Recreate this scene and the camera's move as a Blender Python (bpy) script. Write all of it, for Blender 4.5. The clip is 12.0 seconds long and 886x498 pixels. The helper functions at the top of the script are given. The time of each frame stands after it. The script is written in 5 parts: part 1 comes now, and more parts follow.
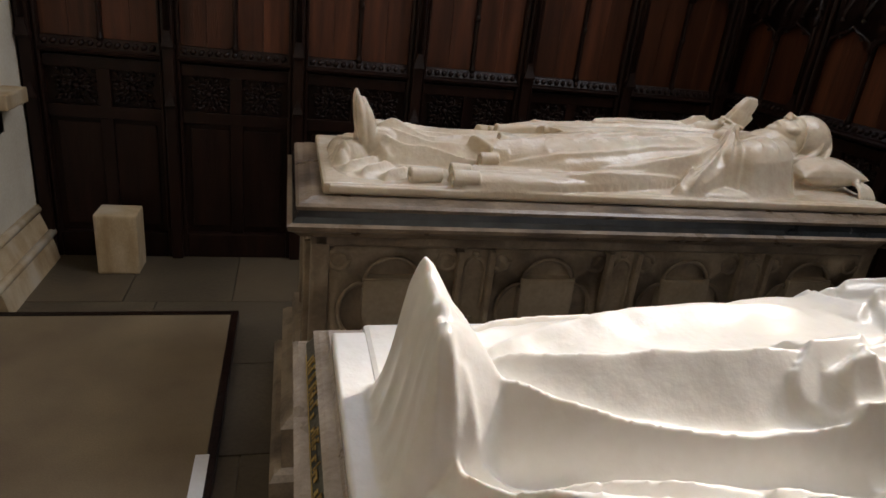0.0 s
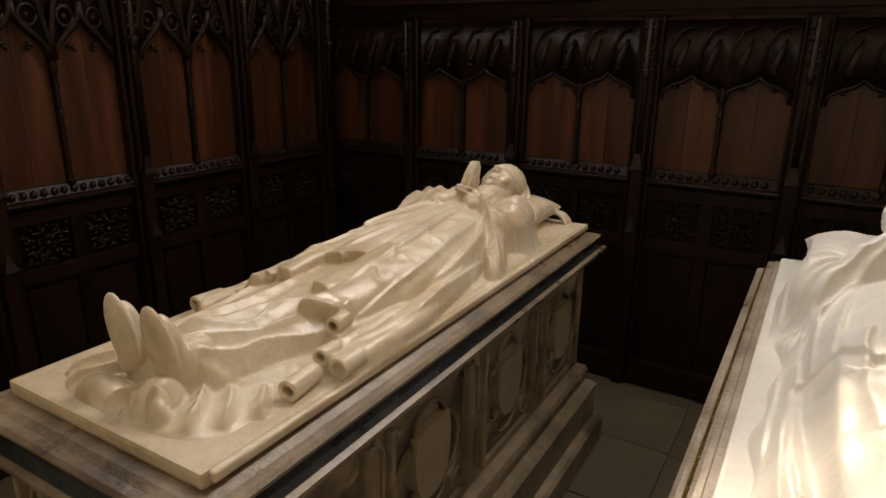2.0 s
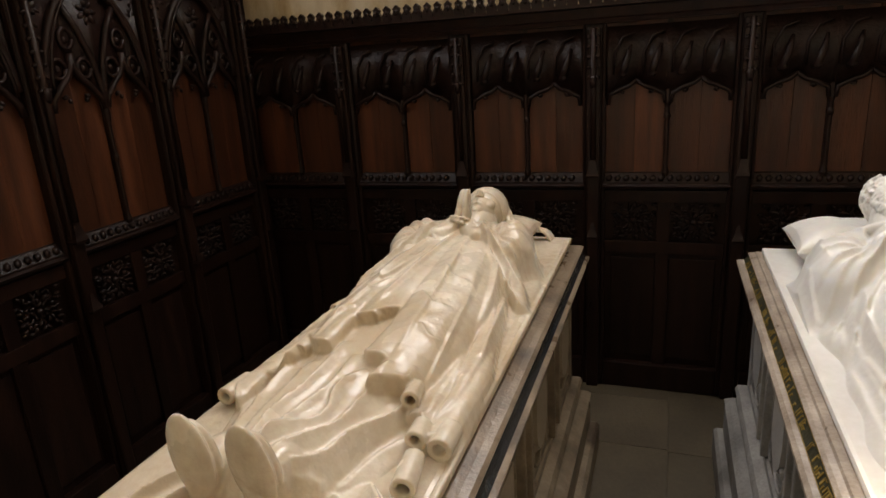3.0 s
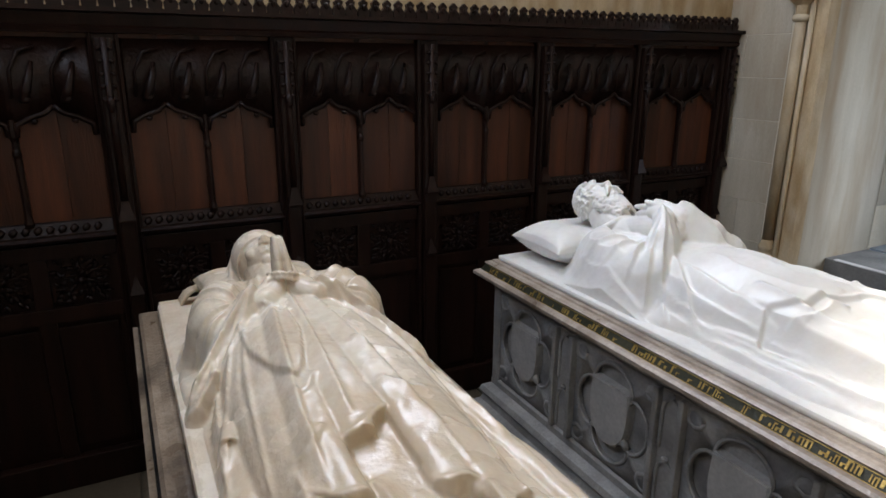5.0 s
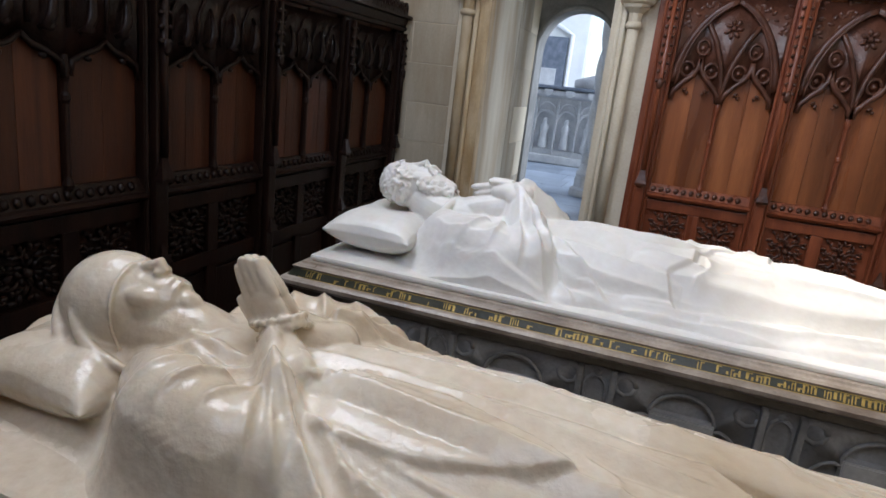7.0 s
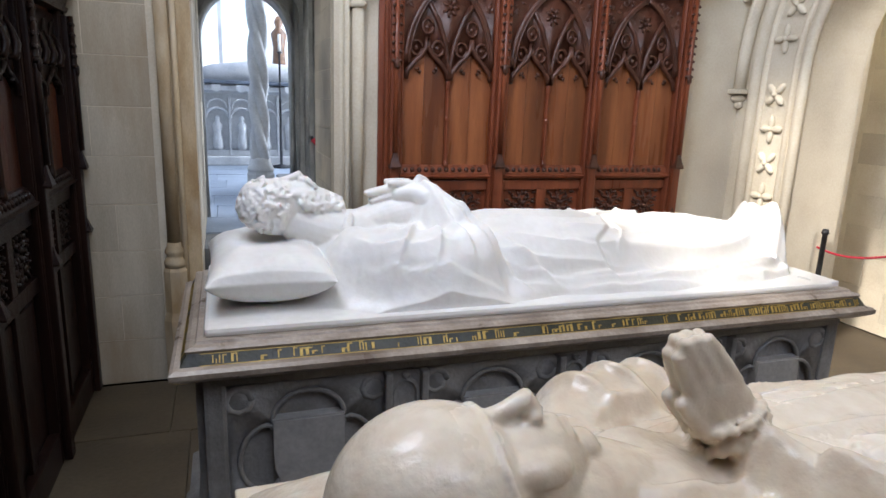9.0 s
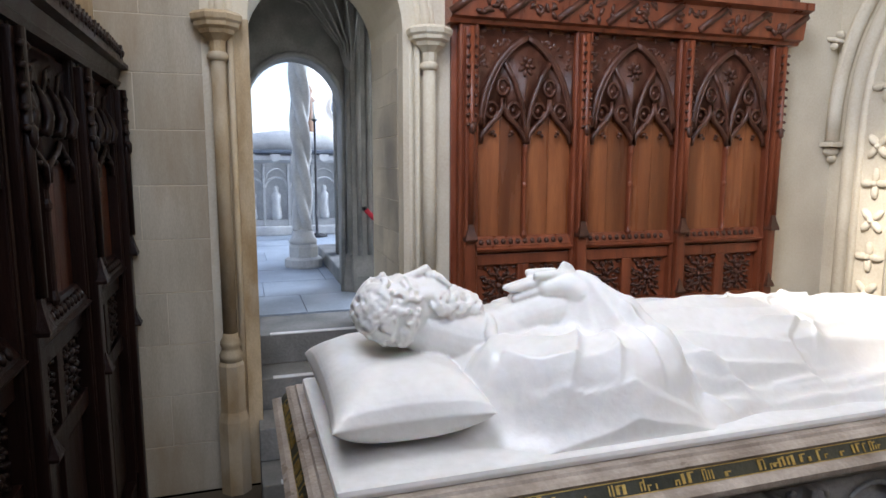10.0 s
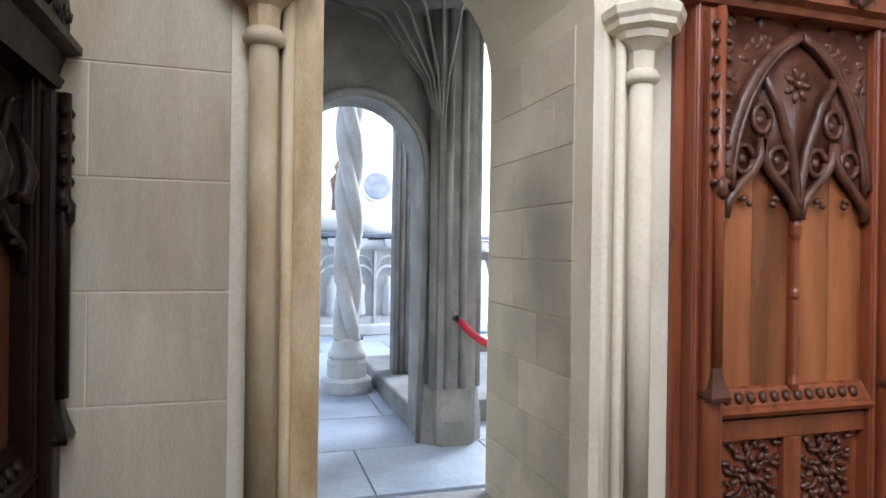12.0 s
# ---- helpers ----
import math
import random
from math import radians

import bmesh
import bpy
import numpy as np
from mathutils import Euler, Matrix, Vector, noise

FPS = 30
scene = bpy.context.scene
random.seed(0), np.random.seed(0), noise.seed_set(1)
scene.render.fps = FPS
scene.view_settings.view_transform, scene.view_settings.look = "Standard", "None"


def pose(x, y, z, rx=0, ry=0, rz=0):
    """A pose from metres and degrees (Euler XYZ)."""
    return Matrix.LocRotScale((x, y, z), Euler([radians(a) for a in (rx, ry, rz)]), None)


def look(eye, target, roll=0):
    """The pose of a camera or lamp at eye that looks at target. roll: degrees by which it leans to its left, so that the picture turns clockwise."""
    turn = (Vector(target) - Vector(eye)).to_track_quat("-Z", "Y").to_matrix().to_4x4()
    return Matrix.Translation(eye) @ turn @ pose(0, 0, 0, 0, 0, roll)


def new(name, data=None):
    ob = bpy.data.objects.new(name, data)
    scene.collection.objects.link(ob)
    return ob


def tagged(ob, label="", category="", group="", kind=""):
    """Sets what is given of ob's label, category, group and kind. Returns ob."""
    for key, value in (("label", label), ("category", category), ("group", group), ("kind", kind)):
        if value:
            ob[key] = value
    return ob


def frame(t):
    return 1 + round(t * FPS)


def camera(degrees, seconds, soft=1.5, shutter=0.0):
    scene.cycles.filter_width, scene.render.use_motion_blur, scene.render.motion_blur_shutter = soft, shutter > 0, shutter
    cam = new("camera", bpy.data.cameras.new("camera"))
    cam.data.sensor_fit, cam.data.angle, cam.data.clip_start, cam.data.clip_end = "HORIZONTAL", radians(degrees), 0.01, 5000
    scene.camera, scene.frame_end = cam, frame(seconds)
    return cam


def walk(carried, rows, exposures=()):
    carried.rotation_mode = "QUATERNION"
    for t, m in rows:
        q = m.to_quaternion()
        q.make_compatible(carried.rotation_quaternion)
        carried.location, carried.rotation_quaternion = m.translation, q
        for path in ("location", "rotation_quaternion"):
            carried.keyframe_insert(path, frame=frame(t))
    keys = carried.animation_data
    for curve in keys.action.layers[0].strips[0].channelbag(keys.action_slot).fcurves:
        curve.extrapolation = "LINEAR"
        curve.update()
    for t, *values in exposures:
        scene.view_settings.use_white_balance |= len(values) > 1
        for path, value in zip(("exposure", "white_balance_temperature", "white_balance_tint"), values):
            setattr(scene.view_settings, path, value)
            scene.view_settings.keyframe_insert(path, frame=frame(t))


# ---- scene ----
cam = camera(69.6, 12.0, 1.6)
PATH = [
    (0, (0.012, -0.044, 1.733), (0.492, 1.752, 0.997), 6.6),
    (0.5, (-0.28, 0.182, 1.757), (0.602, 1.842, 1.074), 5.3),
    (1, (-0.455, 0.425, 1.769), (0.874, 1.785, 1.147), 5.8),
    (1.5, (-0.53, 0.656, 1.811), (1.052, 1.729, 1.225), 4.3),
    (2, (-0.513, 0.978, 1.914), (1.133, 1.949, 1.324), 0.8),
    (2.5, (-0.542, 1.177, 1.971), (1.148, 2.072, 1.387), -2.2),
    (2.7, (-0.571, 1.274, 1.99), (1.163, 2.081, 1.404), -3.1),
    (4.3, (-0.354, 2.259, 1.993), (1.555, 2.032, 1.44), -2.2),
    (4.5, (-0.312, 2.364, 2.027), (1.55, 1.919, 1.446), -0.9),
    (5, (-0.101, 2.591, 1.999), (1.61, 1.721, 1.436), 0.3),
    (5.5, (0.093, 2.77, 1.938), (1.585, 1.552, 1.402), 1.2),
    (6, (0.289, 2.952, 1.824), (1.519, 1.46, 1.316), 0.9),
    (6.5, (0.688, 3.021, 1.79), (1.643, 1.333, 1.303), 2.5),
    (6.7, (0.894, 3.104, 1.829), (1.691, 1.341, 1.32), 4.8),
    (8.3, (1.969, 2.971, 1.737), (1.633, 1.053, 1.282), 3.7),
    (8.5, (2.113, 2.892, 1.731), (1.553, 1.027, 1.273), 3.9),
    (9, (2.285, 2.738, 1.729), (1.647, 0.897, 1.278), 2.1),
    (9.5, (2.424, 2.494, 1.729), (1.833, 0.624, 1.338), 1.4),
    (10, (2.508, 2.21, 1.759), (1.908, 0.322, 1.486), 0.1),
    (10.5, (2.524, 1.801, 1.763), (1.907, -0.093, 1.582), 0.6),
    (11, (2.559, 1.361, 1.754), (1.92, -0.532, 1.656), 0.1),
    (11.5, (2.611, 0.919, 1.766), (1.999, -0.985, 1.758), -0.0),
    (12, (2.615, 0.436, 1.752), (2.032, -1.478, 1.749), 0.8),
]
EXPOSURES = [(0.0, 0.85, 6300, 14), (0.6, 1.1, 7000, 14), (1.2, 1.1, 7600, 14), (2.0, 0.9, 7900, 14), (2.7, 1.15, 7600, 14), (4.3, 1.2, 5900, 12), (6.7, 1.05, 6000, 13), (8.3, 1.35, 5850, 13), (10.0, 1.42, 5900, 14), (12.0, 1.95, 6000, 13)]
walk(cam, [(t, look(eye, target, roll)) for t, eye, target, roll in PATH], EXPOSURES)

# ---- sky, sun and window light ----
SUN_EL, SUN_AZ = 40.0, 22.0          # height of the sun, and its bearing north of east
world = bpy.data.worlds.new("sky")
scene.world = world
world.use_nodes = True
wnt = world.node_tree
sky = wnt.nodes.new("ShaderNodeTexSky")
sky.sky_type, sky.sun_disc = "NISHITA", False
sky.sun_elevation, sky.sun_rotation = radians(SUN_EL), radians(90 - SUN_AZ)
wnt.links.new(sky.outputs["Color"], wnt.nodes["Background"].inputs["Color"])
wnt.nodes["Background"].inputs["Strength"].default_value = 0.15

sun_dir = Vector((math.cos(radians(SUN_EL)) * math.cos(radians(SUN_AZ)), math.cos(radians(SUN_EL)) * math.sin(radians(SUN_AZ)), math.sin(radians(SUN_EL))))
sun = new("sun", bpy.data.lights.new("sun", "SUN"))
sun.data.energy, sun.data.angle, sun.data.color = 1.7, radians(3.5), (1.0, 0.88, 0.70)
sun.matrix_world = look(sun_dir * 20, (0, 0, 0))


def window_light(name, at, to, w, h, watts, colour):
    lamp = new(name, bpy.data.lights.new(name, "AREA"))
    lamp.data.shape, lamp.data.size, lamp.data.size_y = "RECTANGLE", w, h
    lamp.data.energy, lamp.data.color = watts, colour
    lamp.matrix_world = look(at, to)
    return lamp


# windows high in the north and east walls, above the oak
N_WIN = (0.1, 2.5, 3.3, 5.9)      # x0, x1, z0, z1
E_WIN = (0.75, 2.3, 3.3, 6.3)      # y0, y1, z0, z1
window_light("north_window_light", (1.3, 4.12, 4.6), (1.0, 0.0, 2.6), 2.3, 2.5, 24, (0.95, 0.97, 1.0))
window_light("far_window_light", (-3.2, -6.7, 4.3), (1.8, -6.2, 1.2), 4.0, 3.6, 380, (0.86, 0.93, 1.0))
# the aisle lamp is an added fill that brightens the recess behind the arch
window_light("aisle_fill_light", (-2.31, 2.3, 3.5), (-2.0, -0.9, 1.2), 0.6, 1.7, 38, (1.0, 0.93, 0.80))
window_light("east_window_light", (3.22, 1.55, 4.75), (-0.6, 0.4, 1.6), 1.4, 2.8, 62, (0.93, 0.96, 1.0))

# ---- building helpers ----
rng = random.Random(7)


def thing(name, m=None, label="", category="", group="", kind=""):
    ob = new(name)
    ob.empty_display_size = 0.1
    if m is not None:
        ob.matrix_basis = m
    return tagged(ob, label, category, group, kind)


def mesh_of(name, bm, material, smooth=False):
    me = bpy.data.meshes.new(name)
    bmesh.ops.recalc_face_normals(bm, faces=bm.faces)
    bm.to_mesh(me)
    bm.free()
    me.materials.append(material)
    if smooth:
        for p in me.polygons:
            p.use_smooth = True
    return me


def part(name, bm, material, parent=None, label="", smooth=False, m=None):
    """Link a bmesh, or a mesh that is shared, as one object under a thing or a part."""
    me = bm if isinstance(bm, bpy.types.Mesh) else mesh_of(name, bm, material, smooth)
    ob = new(name, me)
    ob.parent = parent
    if m is not None:
        ob.matrix_basis = m
    return tagged(ob, label)


def setting(name, bm, material, label, smooth=False):
    return tagged(part(name, bm, material, None, label, smooth), kind="structure")


def add_box(bm, x0, x1, y0, y1, z0, z1, bev=0.0):
    vs = [bm.verts.new((x, y, z)) for z in (z0, z1) for y in (y0, y1) for x in (x0, x1)]
    fs = [bm.faces.new([vs[i] for i in f]) for f in ((0, 2, 3, 1), (4, 5, 7, 6), (0, 1, 5, 4), (2, 6, 7, 3), (0, 4, 6, 2), (1, 3, 7, 5))]
    if bev:
        es = list({e for f in fs for e in f.edges})
        bmesh.ops.bevel(bm, geom=es, offset=bev, segments=2, profile=0.6, affect="EDGES")
    return bm


def box(x0, x1, y0, y1, z0, z1, bev=0.0):
    return add_box(bmesh.new(), x0, x1, y0, y1, z0, z1, bev)


def ring_faces(bm, rings, closed_ring=True, caps=True):
    for a, b in zip(rings, rings[1:]):
        n = len(a)
        for i in range(n if closed_ring else n - 1):
            j = (i + 1) % n
            bm.faces.new((a[i], a[j], b[j], b[i]))
    if caps:
        bm.faces.new(list(reversed(rings[0])))
        bm.faces.new(rings[-1])


def tube(bm, pts, r, n=8, flat=1.0, up=(0, 0, 1)):
    """A closed tube along points; r is one radius or one for each point; flat squashes it along up."""
    pts = [Vector(p) for p in pts]
    rad = r if isinstance(r, (list, tuple)) else [r] * len(pts)
    rings = []
    for i, p in enumerate(pts):
        t = (pts[min(i + 1, len(pts) - 1)] - pts[max(i - 1, 0)]).normalized()
        side = t.cross(Vector(up))
        if side.length < 1e-4:
            side = t.cross(Vector((1, 0, 0)))
        side.normalize()
        top = side.cross(t).normalized()
        rings.append([bm.verts.new(p + rad[i] * (math.cos(a) * side + flat * math.sin(a) * top)) for a in (2 * math.pi * k / n for k in range(n))])
    ring_faces(bm, rings)
    return bm


def lathe(bm, prof, n=24, cx=0.0, cy=0.0, turn=0.0):
    rings = [[bm.verts.new((cx + r * math.cos(2 * math.pi * (k + turn) / n), cy + r * math.sin(2 * math.pi * (k + turn) / n), z)) for k in range(n)] for r, z in prof]
    ring_faces(bm, rings)
    return bm


def blob(bm, c, r, rot=(0, 0, 0), sub=2):
    rr = (r, r, r) if isinstance(r, (int, float)) else r
    bmesh.ops.create_icosphere(bm, subdivisions=sub, radius=1.0, matrix=pose(*c, *rot) @ Matrix.Diagonal((*rr, 1)))
    return bm


def sweep_rect(bm, x0, x1, y0, y1, prof):
    """A moulding round a rectangle: prof is a closed outline of (outward, z)."""
    rings = []
    for o, z in prof:
        rings.append([bm.verts.new(p) for p in ((x0 - o, y0 - o, z), (x1 + o, y0 - o, z), (x1 + o, y1 + o, z), (x0 - o, y1 + o, z))])
    ring_faces(bm, rings + [rings[0]], caps=False)
    return bm


def sweep_line(bm, prof, u0, u1):
    """A moulding along local x: prof is a closed outline of (y, z)."""
    rings = [[bm.verts.new((u, y, z)) for y, z in prof] for u in (u0, u1)]
    ring_faces(bm, rings)
    return bm


def prism(bm, poly, y0, y1):
    """A polygon of (x, z) drawn out along y."""
    a = [bm.verts.new((x, y0, z)) for x, z in poly]
    b = [bm.verts.new((x, y1, z)) for x, z in poly]
    ring_faces(bm, [a, b])
    return bm


# ---- materials ----
def surf(name, c1, c2, scale=5.0, rough=0.6, bump=0.2, fine=60.0, stretch=(1, 1, 1), metal=0.0, vary=0.0, sss=0.0, stain=None, stain_at=(0.55, 0.75), spec=0.5, dist=0.01, own=37.0):
    """Two colours mixed by broad and fine noise, a stain colour in patches, relief and uneven gloss."""
    m = bpy.data.materials.new(name)
    m.use_nodes = True
    nt = m.node_tree
    N, L = nt.nodes.new, nt.links.new
    b = nt.nodes["Principled BSDF"]
    tc, mp = N("ShaderNodeTexCoord"), N("ShaderNodeMapping")
    mp.inputs["Scale"].default_value = stretch
    info = N("ShaderNodeObjectInfo")
    shift = N("ShaderNodeVectorMath")
    shift.operation = "ADD"
    jump = N("ShaderNodeMath")
    jump.operation = "MULTIPLY"
    jump.inputs[1].default_value = own
    L(info.outputs["Random"], jump.inputs[0])
    L(tc.outputs["Object"], mp.inputs["Vector"])
    L(mp.outputs["Vector"], shift.inputs[0])
    L(jump.outputs[0], shift.inputs[1])
    big, small = N("ShaderNodeTexNoise"), N("ShaderNodeTexNoise")
    big.inputs["Scale"].default_value, big.inputs["Detail"].default_value = scale, 6
    small.inputs["Scale"].default_value, small.inputs["Detail"].default_value = fine, 5
    for n in (big, small):
        L(shift.outputs[0], n.inputs["Vector"])
    ramp = N("ShaderNodeValToRGB")
    ramp.color_ramp.elements[0].position, ramp.color_ramp.elements[1].position = 0.32, 0.68
    ramp.color_ramp.elements[0].color, ramp.color_ramp.elements[1].color = (*c1, 1), (*c2, 1)
    L(big.outputs["Fac"], ramp.inputs["Fac"])
    grain = N("ShaderNodeMixRGB")
    grain.blend_type = "OVERLAY"
    grain.inputs["Fac"].default_value = 0.25
    L(ramp.outputs["Color"], grain.inputs["Color1"])
    L(small.outputs["Fac"], grain.inputs["Color2"])
    col = grain.outputs["Color"]
    if stain:
        st, sr, mx = N("ShaderNodeTexNoise"), N("ShaderNodeValToRGB"), N("ShaderNodeMixRGB")
        st.inputs["Scale"].default_value, st.inputs["Detail"].default_value = scale * 0.45, 8
        L(shift.outputs[0], st.inputs["Vector"])
        sr.color_ramp.elements[0].position, sr.color_ramp.elements[1].position = stain_at
        L(st.outputs["Fac"], sr.inputs["Fac"])
        L(sr.outputs["Color"], mx.inputs["Fac"])
        L(col, mx.inputs["Color1"])
        mx.inputs["Color2"].default_value = (*stain, 1)
        col = mx.outputs["Color"]
    if vary:
        hs, rr = N("ShaderNodeHueSaturation"), N("ShaderNodeMapRange")
        rr.inputs["To Min"].default_value, rr.inputs["To Max"].default_value = 1 - vary, 1 + vary
        L(info.outputs["Random"], rr.inputs["Value"])
        L(rr.outputs[0], hs.inputs["Value"])
        L(col, hs.inputs["Color"])
        col = hs.outputs["Color"]
    L(col, b.inputs["Base Color"])
    rm = N("ShaderNodeMapRange")
    rm.inputs["To Min"].default_value, rm.inputs["To Max"].default_value = max(0.05, rough - 0.15), min(1, rough + 0.15)
    L(big.outputs["Fac"], rm.inputs["Value"])
    L(rm.outputs[0], b.inputs["Roughness"])
    b.inputs["Metallic"].default_value = metal
    b.inputs["Specular IOR Level"].default_value = spec
    if sss:
        b.inputs["Subsurface Weight"].default_value = sss
        b.inputs["Subsurface Radius"].default_value = (1.0, 0.6, 0.35)
        b.inputs["Subsurface Scale"].default_value = 0.012
    bp, add = N("ShaderNodeBump"), N("ShaderNodeMath")
    add.operation = "ADD"
    L(big.outputs["Fac"], add.inputs[0])
    L(small.outputs["Fac"], add.inputs[1])
    bp.inputs["Strength"].default_value, bp.inputs["Distance"].default_value = bump, dist
    L(add.outputs[0], bp.inputs["Height"])
    L(bp.outputs["Normal"], b.inputs["Normal"])
    return m


MARBLE_WHITE = surf("white_marble", (0.72, 0.70, 0.66), (0.82, 0.80, 0.76), 4, 0.34, 0.16, 40, sss=0.12, stain=(0.66, 0.62, 0.55), stain_at=(0.55, 0.85))
ALABASTER = surf("alabaster", (0.56, 0.46, 0.335), (0.72, 0.64, 0.52), 4, 0.24, 0.32, 38, sss=0.2, stain=(0.52, 0.40, 0.26), stain_at=(0.5, 0.85))
CHEST_A = surf("veined_brown_stone", (0.20, 0.155, 0.11), (0.36, 0.29, 0.21), 9, 0.5, 0.35, 70, stain=(0.09, 0.065, 0.045), stain_at=(0.5, 0.7))
CHEST_B = surf("grey_chest_stone", (0.22, 0.21, 0.20), (0.36, 0.35, 0.33), 8, 0.55, 0.35, 80, stain=(0.12, 0.115, 0.11), stain_at=(0.52, 0.75))
MOULD = surf("brown_moulding_stone", (0.25, 0.20, 0.155), (0.42, 0.355, 0.29), 10, 0.32, 0.25, 80, stain=(0.16, 0.12, 0.09), stain_at=(0.52, 0.7))
MOULD_DARK = surf("dark_brown_moulding_stone", (0.17, 0.125, 0.085), (0.32, 0.25, 0.18), 10, 0.32, 0.25, 80, stain=(0.08, 0.06, 0.045), stain_at=(0.5, 0.7))
SHIELD_GREY = surf("smooth_grey_shield", (0.34, 0.335, 0.32), (0.44, 0.43, 0.41), 8, 0.5, 0.15, 60)
SHIELD_BROWN = surf("smooth_brown_shield", (0.30, 0.245, 0.175), (0.40, 0.33, 0.25), 8, 0.45, 0.15, 60)
BLACK = surf("black_marble", (0.012, 0.014, 0.016), (0.03, 0.034, 0.038), 12, 0.22, 0.1, 90)
BAND = surf("dark_band", (0.02, 0.022, 0.014), (0.05, 0.048, 0.03), 14, 0.35, 0.2, 90)
GOLD = surf("worn_gilding", (0.42, 0.28, 0.07), (0.62, 0.45, 0.14), 20, 0.38, 0.3, 120, metal=0.7)
STONE = surf("limestone", (0.43, 0.375, 0.28), (0.53, 0.475, 0.37), 2.0, 0.78, 0.10, 70, vary=0.06, stain=(0.33, 0.235, 0.135), stain_at=(0.47, 0.72), stretch=(5.0, 5.0, 0.9), own=0.0)
STONE_PALE = surf("pale_limestone", (0.63, 0.555, 0.42), (0.76, 0.69, 0.54), 2.5, 0.75, 0.15, 70, vary=0.08)
STONE_SOOT = surf("sooty_limestone", (0.54, 0.48, 0.37), (0.66, 0.59, 0.46), 2.5, 0.75, 0.15, 70, vary=0.10, stain=(0.25, 0.225, 0.19), stain_at=(0.50, 0.72), own=0.0)
STONE_WARM = surf("ochre_limestone", (0.34, 0.23, 0.11), (0.55, 0.44, 0.28), 3, 0.72, 0.15, 70, vary=0.15, stain=(0.58, 0.51, 0.39), stain_at=(0.48, 0.72), stretch=(3, 3, 1.2))
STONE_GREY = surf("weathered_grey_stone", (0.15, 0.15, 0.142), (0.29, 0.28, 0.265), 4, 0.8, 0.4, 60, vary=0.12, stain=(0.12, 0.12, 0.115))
STONE_COOL = surf("pale_grey_stone", (0.42, 0.42, 0.42), (0.58, 0.58, 0.57), 5, 0.8, 0.35, 60, vary=0.1)
PLASTER = surf("white_limewash", (0.72, 0.72, 0.70), (0.80, 0.80, 0.78), 3, 0.85, 0.15, 60)
OAK_RED = surf("red_brown_oak", (0.17, 0.050, 0.017), (0.36, 0.125, 0.042), 1.6, 0.30, 0.25, 30, stretch=(7, 7, 0.6), vary=0.30, stain=(0.10, 0.030, 0.012), stain_at=(0.52, 0.80))
OAK_FRAME = surf("dark_red_oak", (0.15, 0.038, 0.016), (0.28, 0.078, 0.031), 2.5, 0.32, 0.25, 30, stretch=(7, 7, 0.9), vary=0.12)
# oak of the north and east panelling, with its shade put into the colour
OAK_SHADED = surf("shade_darkened_oak", (0.039, 0.0135, 0.007), (0.096, 0.032, 0.0146), 2.2, 0.36, 0.25, 26, stretch=(9, 9, 0.7), vary=0.35, spec=0.32)
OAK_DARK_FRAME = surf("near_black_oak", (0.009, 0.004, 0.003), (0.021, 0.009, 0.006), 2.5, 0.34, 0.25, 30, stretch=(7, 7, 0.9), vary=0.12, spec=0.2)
OAK_SHADED_CARVED = surf("shade_darkened_carved_oak", (0.009, 0.0045, 0.0035), (0.020, 0.009, 0.007), 12, 0.34, 0.35, 60, vary=0.1, spec=0.2)
OAK_CARVED = surf("carved_oak", (0.05, 0.018, 0.01), (0.11, 0.04, 0.022), 12, 0.36, 0.35, 60, vary=0.1)
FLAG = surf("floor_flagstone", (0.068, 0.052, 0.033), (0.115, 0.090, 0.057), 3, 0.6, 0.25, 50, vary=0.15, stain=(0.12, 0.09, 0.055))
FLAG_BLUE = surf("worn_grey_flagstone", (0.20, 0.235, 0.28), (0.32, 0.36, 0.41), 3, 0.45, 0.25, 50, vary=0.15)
MATTING = surf("brown_matting", (0.15, 0.105, 0.06), (0.22, 0.165, 0.095), 2.5, 0.8, 0.3, 160)
STRIP = surf("white_nosing", (0.7, 0.7, 0.7), (0.8, 0.8, 0.8), 6, 0.6, 0.1, 60)
ROPE = surf("red_velvet_rope", (0.35, 0.015, 0.03), (0.5, 0.03, 0.05), 20, 0.8, 0.4, 200)
IRON = surf("dark_iron", (0.03, 0.03, 0.032), (0.06, 0.06, 0.062), 20, 0.5, 0.2, 90, metal=0.8)
BRONZE = surf("brown_bronze", (0.10, 0.055, 0.03), (0.2, 0.11, 0.06), 14, 0.45, 0.3, 60)
SLATE = surf("blue_grey_slate", (0.10, 0.12, 0.15), (0.18, 0.20, 0.24), 9, 0.5, 0.2, 60)
WAX = surf("candle_wax", (0.8, 0.78, 0.7), (0.85, 0.83, 0.76), 8, 0.5, 0.05, 60)

# ---- the chapel's floor, walls and ceiling ----
X0, X1, Y0, Y1, TOP = -1.5, 3.13, -1.25, 4.05, 6.6
setting("floor", box(-4.2, 3.6, -1.25, 4.6, -0.2, -0.012), FLAG, "brown stone floor of the chapel")
setting("ceiling", box(-4.3, 3.7, -2.1, 4.7, TOP, TOP + 0.2), STONE, "plain stone ceiling high over the chapel")


def wall_with_hole(name, axis, a0, a1, b0, b1, hole, material, label):
    """A wall along x or y from a0 to a1, b0 to b1 thick, with one window hole (a, a, z, z)."""
    bm = bmesh.new()
    h0, h1, z0, z1 = hole
    for p0, p1, q0, q1 in ((a0, h0, 0, TOP), (h1, a1, 0, TOP), (h0, h1, 0, z0), (h0, h1, z1, TOP)):
        if axis == "x":
            add_box(bm, p0, p1, b0, b1, q0, q1)
        else:
            add_box(bm, b0, b1, p0, p1, q0, q1)
    return setting(name, bm, material, label)


